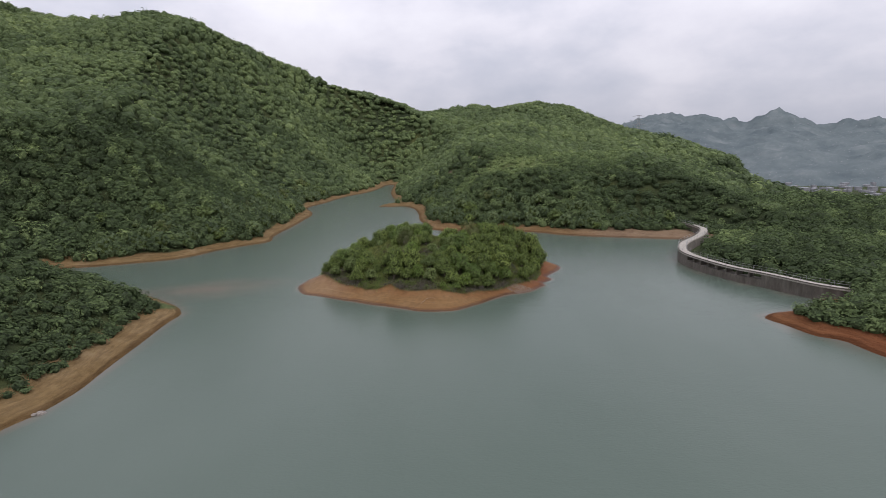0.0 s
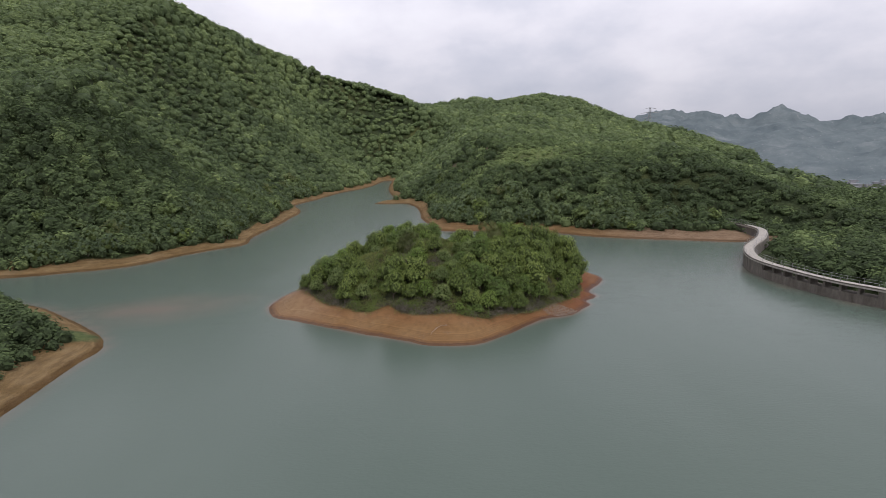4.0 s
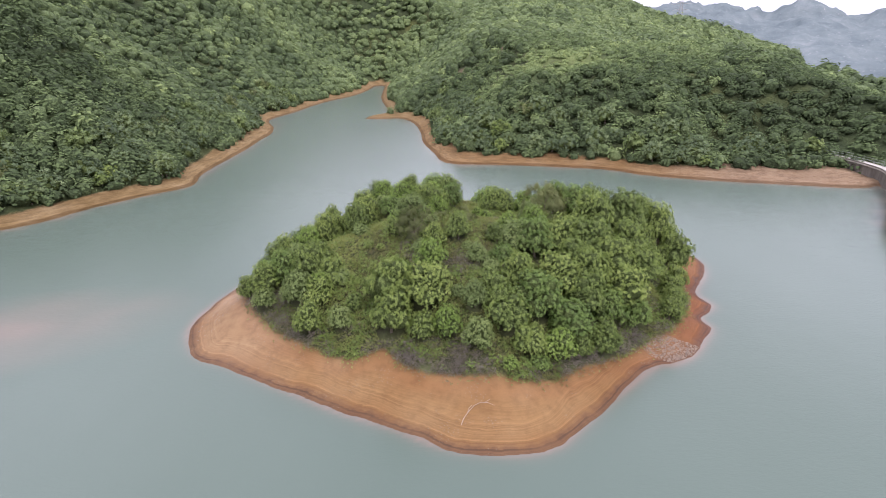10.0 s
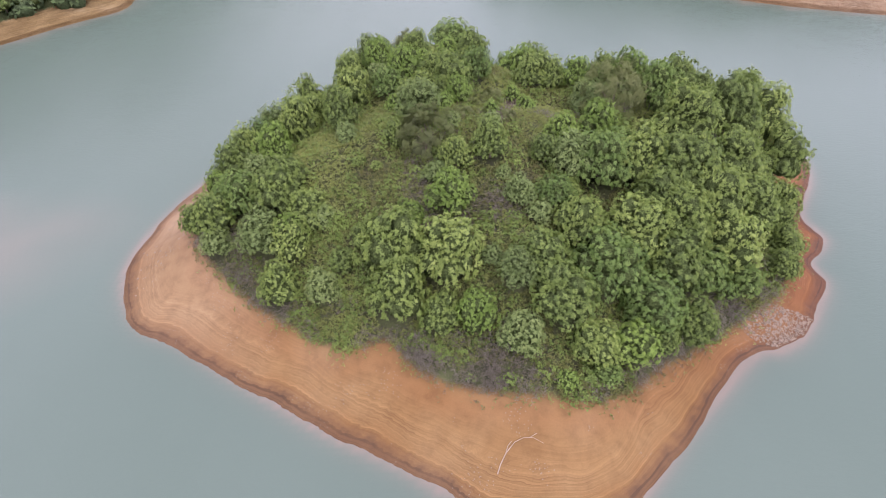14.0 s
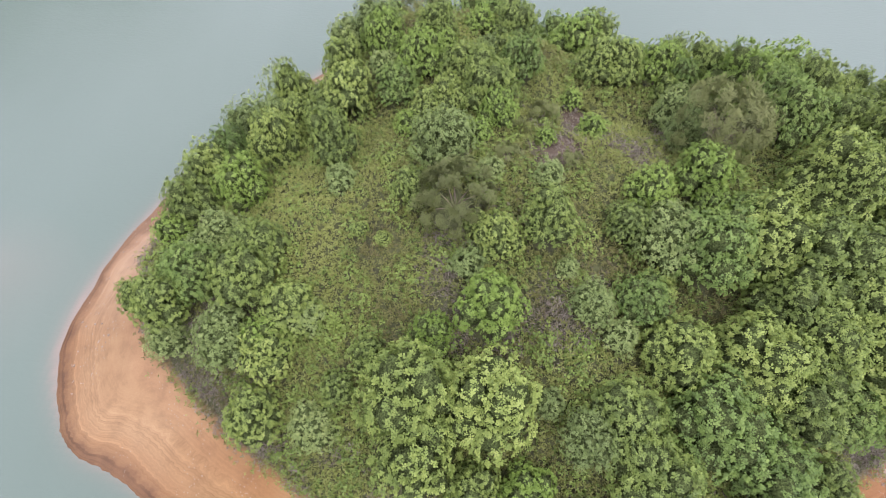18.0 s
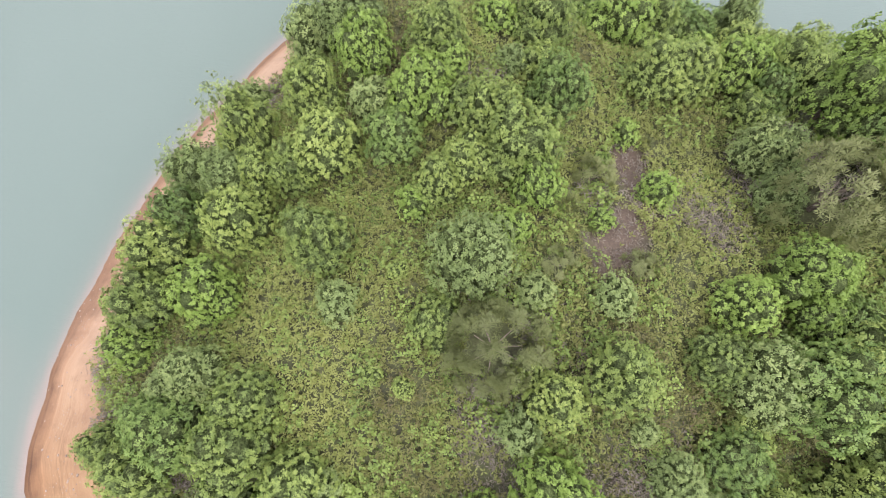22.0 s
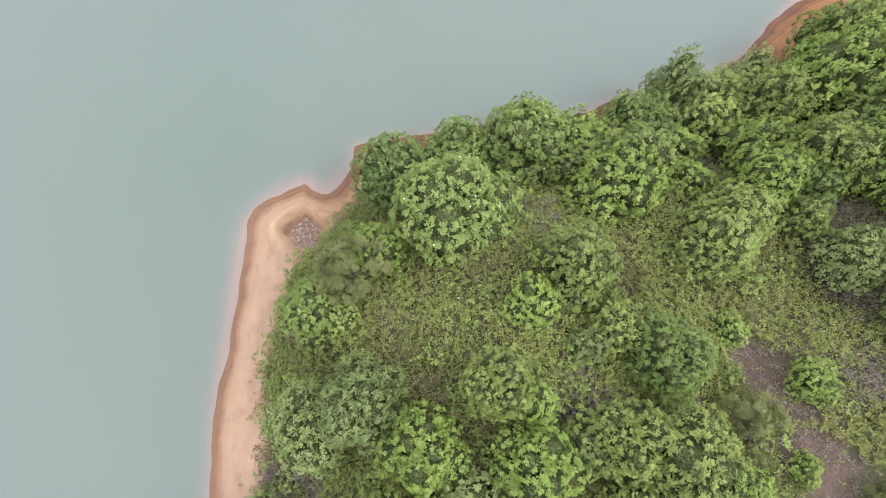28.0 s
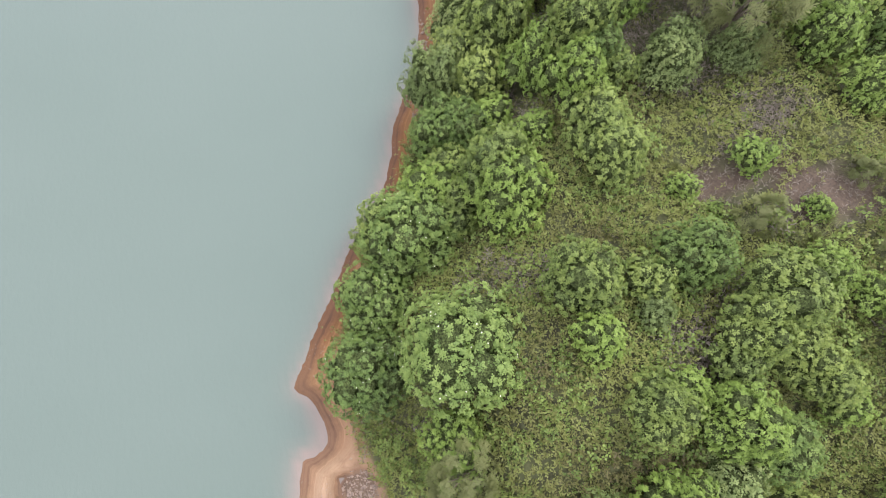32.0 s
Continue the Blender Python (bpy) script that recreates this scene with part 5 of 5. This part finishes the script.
shrubs("dry_shrubs", "dry purplish-grey shrubs along the edge of the growth", 16000, 312, M_DRY,
       lambda px, py, g, r: (g > -0.1) & ~bare_patch(px, py) & (dryness(px, py, g) > 0.5 + 0.3 * r.rand(len(px))), 0.25, 0.7, 26, 0.95, 0.4)

# a skirt of taller scrub where the growth meets the beach
shrubs("edge_scrub", "dense grey-brown twiggy scrub along the rim of the beach", 9000, 313, M_DRY,
       lambda px, py, g, r: (g > -0.15) & (g < 1.9 + 0.7 * r.randn(len(px))) & (py < 100) & (r.rand(len(px)) < 0.62), 0.35, 0.95, 40, 0.7, 0.4)
shrubs("edge_shrubs", "low green shrubs along the rim of the beach", 6000, 314, M_SHRUB,
       lambda px, py, g, r: (g > 0.1) & (g < 3.0) & (r.rand(len(px)) < np.where(py < 100, 0.3, 0.55)), 0.35, 0.9, 26, 0.6)

# ---- spiky grass clumps beside the bare patch ----
def tussock(x, y, r, seed):
    rng = np.random.RandomState(seed)
    root = tagged(new("grass_tussock"), "spiky olive-green grass clump beside the bare patch", "grass", "grass clumps")
    n = 320
    a, lean = 6.28 * rng.rand(n), 0.25 + 0.95 * rng.rand(n)
    ln = r * (0.7 + 0.5 * rng.rand(n))
    ax = np.stack([np.cos(a) * np.sin(lean), np.sin(a) * np.sin(lean), np.cos(lean)], 1)
    side = np.stack([-np.sin(a), np.cos(a), 0 * a], 1) * 0.009 * r
    p0, p1 = ax * 0.05 * r, ax * ln[:, None] * 0.6
    p2 = ax * ln[:, None] - [0, 0, 1] * (ln * lean * 0.3)[:, None]
    V = np.stack([p0 - side, p1 - side, p2, p1 + side], 1).reshape(-1, 3)
    blades = new("grass_tuft", arrays_mesh("grass_tuft", V, np.arange(len(V)).reshape(-1, 4), [M_NEEDLE], {"tint": np.repeat(rng.rand(n), 4)}))
    blades.parent = root
    root.location = (x, y, ground_at(x, y))


for k, (x, y, r) in enumerate([(-1.5, 95.1, 1.3), (-0.4, 94.0, 0.9), (1.6, 91.7, 1.0), (3.9, 99.4, 0.8)]):
    tussock(x, y, r, 500 + k)

# ---- small things on the beaches ----
def stone(x, y, z, r, seed, label, group=""):
    rng = np.random.RandomState(seed)
    bm = bmesh.new()
    bmesh.ops.create_icosphere(bm, subdivisions=2, radius=r)
    for v in bm.verts:
        v.co *= 0.8 + 0.35 * noise.noise(v.co / r * 0.9 + Vector((seed, 0, 0)))
        v.co.z *= 0.6
    me = bpy.data.meshes.new("stone")
    bm.to_mesh(me)
    bm.free()
    me.materials.append(M_STONE)
    ob = tagged(new("stone", me), label, "stone", group)
    ob.matrix_basis = pose(x, y, z, 0, 0, 360 * rng.rand())


for k, (x, y, r) in enumerate([(-50.4, 20.2, 0.8), (-49.8, 19.4, 0.5), (-50.9, 19.6, 0.45), (-49.6, 21.0, 0.3)]):
    stone(x, y, float(ground_height(np.array([x]), np.array([y]))[0]) + 0.1 * r, r, k + 1, "pale stone at the edge of the clay spit", "stones on the spit")

stick = tagged(new("driftwood"), "bleached crooked driftwood branch on the beach", "driftwood")
for pts, rad in (([(-0.95, 64.7), (-0.75, 65.2), (-0.35, 65.9), (0.25, 66.5), (0.9, 66.75), (1.5, 66.7), (2.1, 66.35)], 0.04), ([(-0.35, 65.9), (-0.2, 66.3), (0.05, 66.55)], 0.028), ([(1.2, 66.72), (1.7, 66.95)], 0.022)):
    bm = bmesh.new()
    tube(bm, [(px_, py_, ground_at(px_, py_) + 0.05) for px_, py_ in pts], [rad * (1 - 0.1 * k) for k in range(len(pts))], 6)
    part("branch", bm, M_WOOD, stick)


def grit(name, label, n, seed, centre, reach, lo, hi, height=island_height):
    """Loose gravel: many small broken stones as one mesh."""
    rng = np.random.RandomState(seed)
    a, d = 6.28 * rng.rand(n), np.sqrt(rng.rand(n))
    px, py = centre[0] + reach[0] * d * np.cos(a), centre[1] + reach[1] * d * np.sin(a)
    z = height(px, py)
    ok = z > 0.03
    px, py, z = px[ok], py[ok], z[ok]
    s = lo + (hi - lo) * rng.rand(len(px)) ** 3
    unit = np.array([(-1, -1, -0.5), (1, -1, -0.5), (1, 1, -0.5), (-1, 1, -0.5), (-0.6, -0.6, 0.6), (0.6, -0.6, 0.6), (0.6, 0.6, 0.6), (-0.6, 0.6, 0.6)])
    th = 6.28 * rng.rand(len(px))
    R = np.stack([np.stack([np.cos(th), -np.sin(th)], 1), np.stack([np.sin(th), np.cos(th)], 1)], 1)
    shape = unit[None] * (0.6 + 0.6 * rng.rand(len(px), 8, 1)) * s[:, None, None]
    shape[..., :2] = np.einsum("nij,nkj->nki", R, shape[..., :2])
    V = (shape + np.stack([px, py, z], 1)[:, None]).reshape(-1, 3)
    f = np.array([(4, 5, 6, 7), (0, 1, 5, 4), (1, 2, 6, 5), (2, 3, 7, 6), (3, 0, 4, 7)])
    Qd = (f[None] + 8 * np.arange(len(px))[:, None, None]).reshape(-1, 4)
    tagged(new(name, arrays_mesh(name, V, Qd, [M_GRAVEL])), label, "gravel", kind="stuff")


grit("gravel", "loose grey gravel on the clay point", 2600, 401, (22.8, 76.5), (3.9, 1.7), 0.03, 0.11)
grit("hollow_gravel", "grey gravel in the round hollow", 350, 402, (-9.3, 118.9), (1.1, 1.1), 0.03, 0.1)
grit("beach_pebbles", "scattered pale pebbles on the west beach", 500, 403, (-30.0, 92.0), (3.0, 12.0), 0.02, 0.09)
grit("north_shore_rubble", "broken reddish rubble along the north shore", 900, 404, (18.5, 110.8), (6.0, 1.6), 0.04, 0.16)
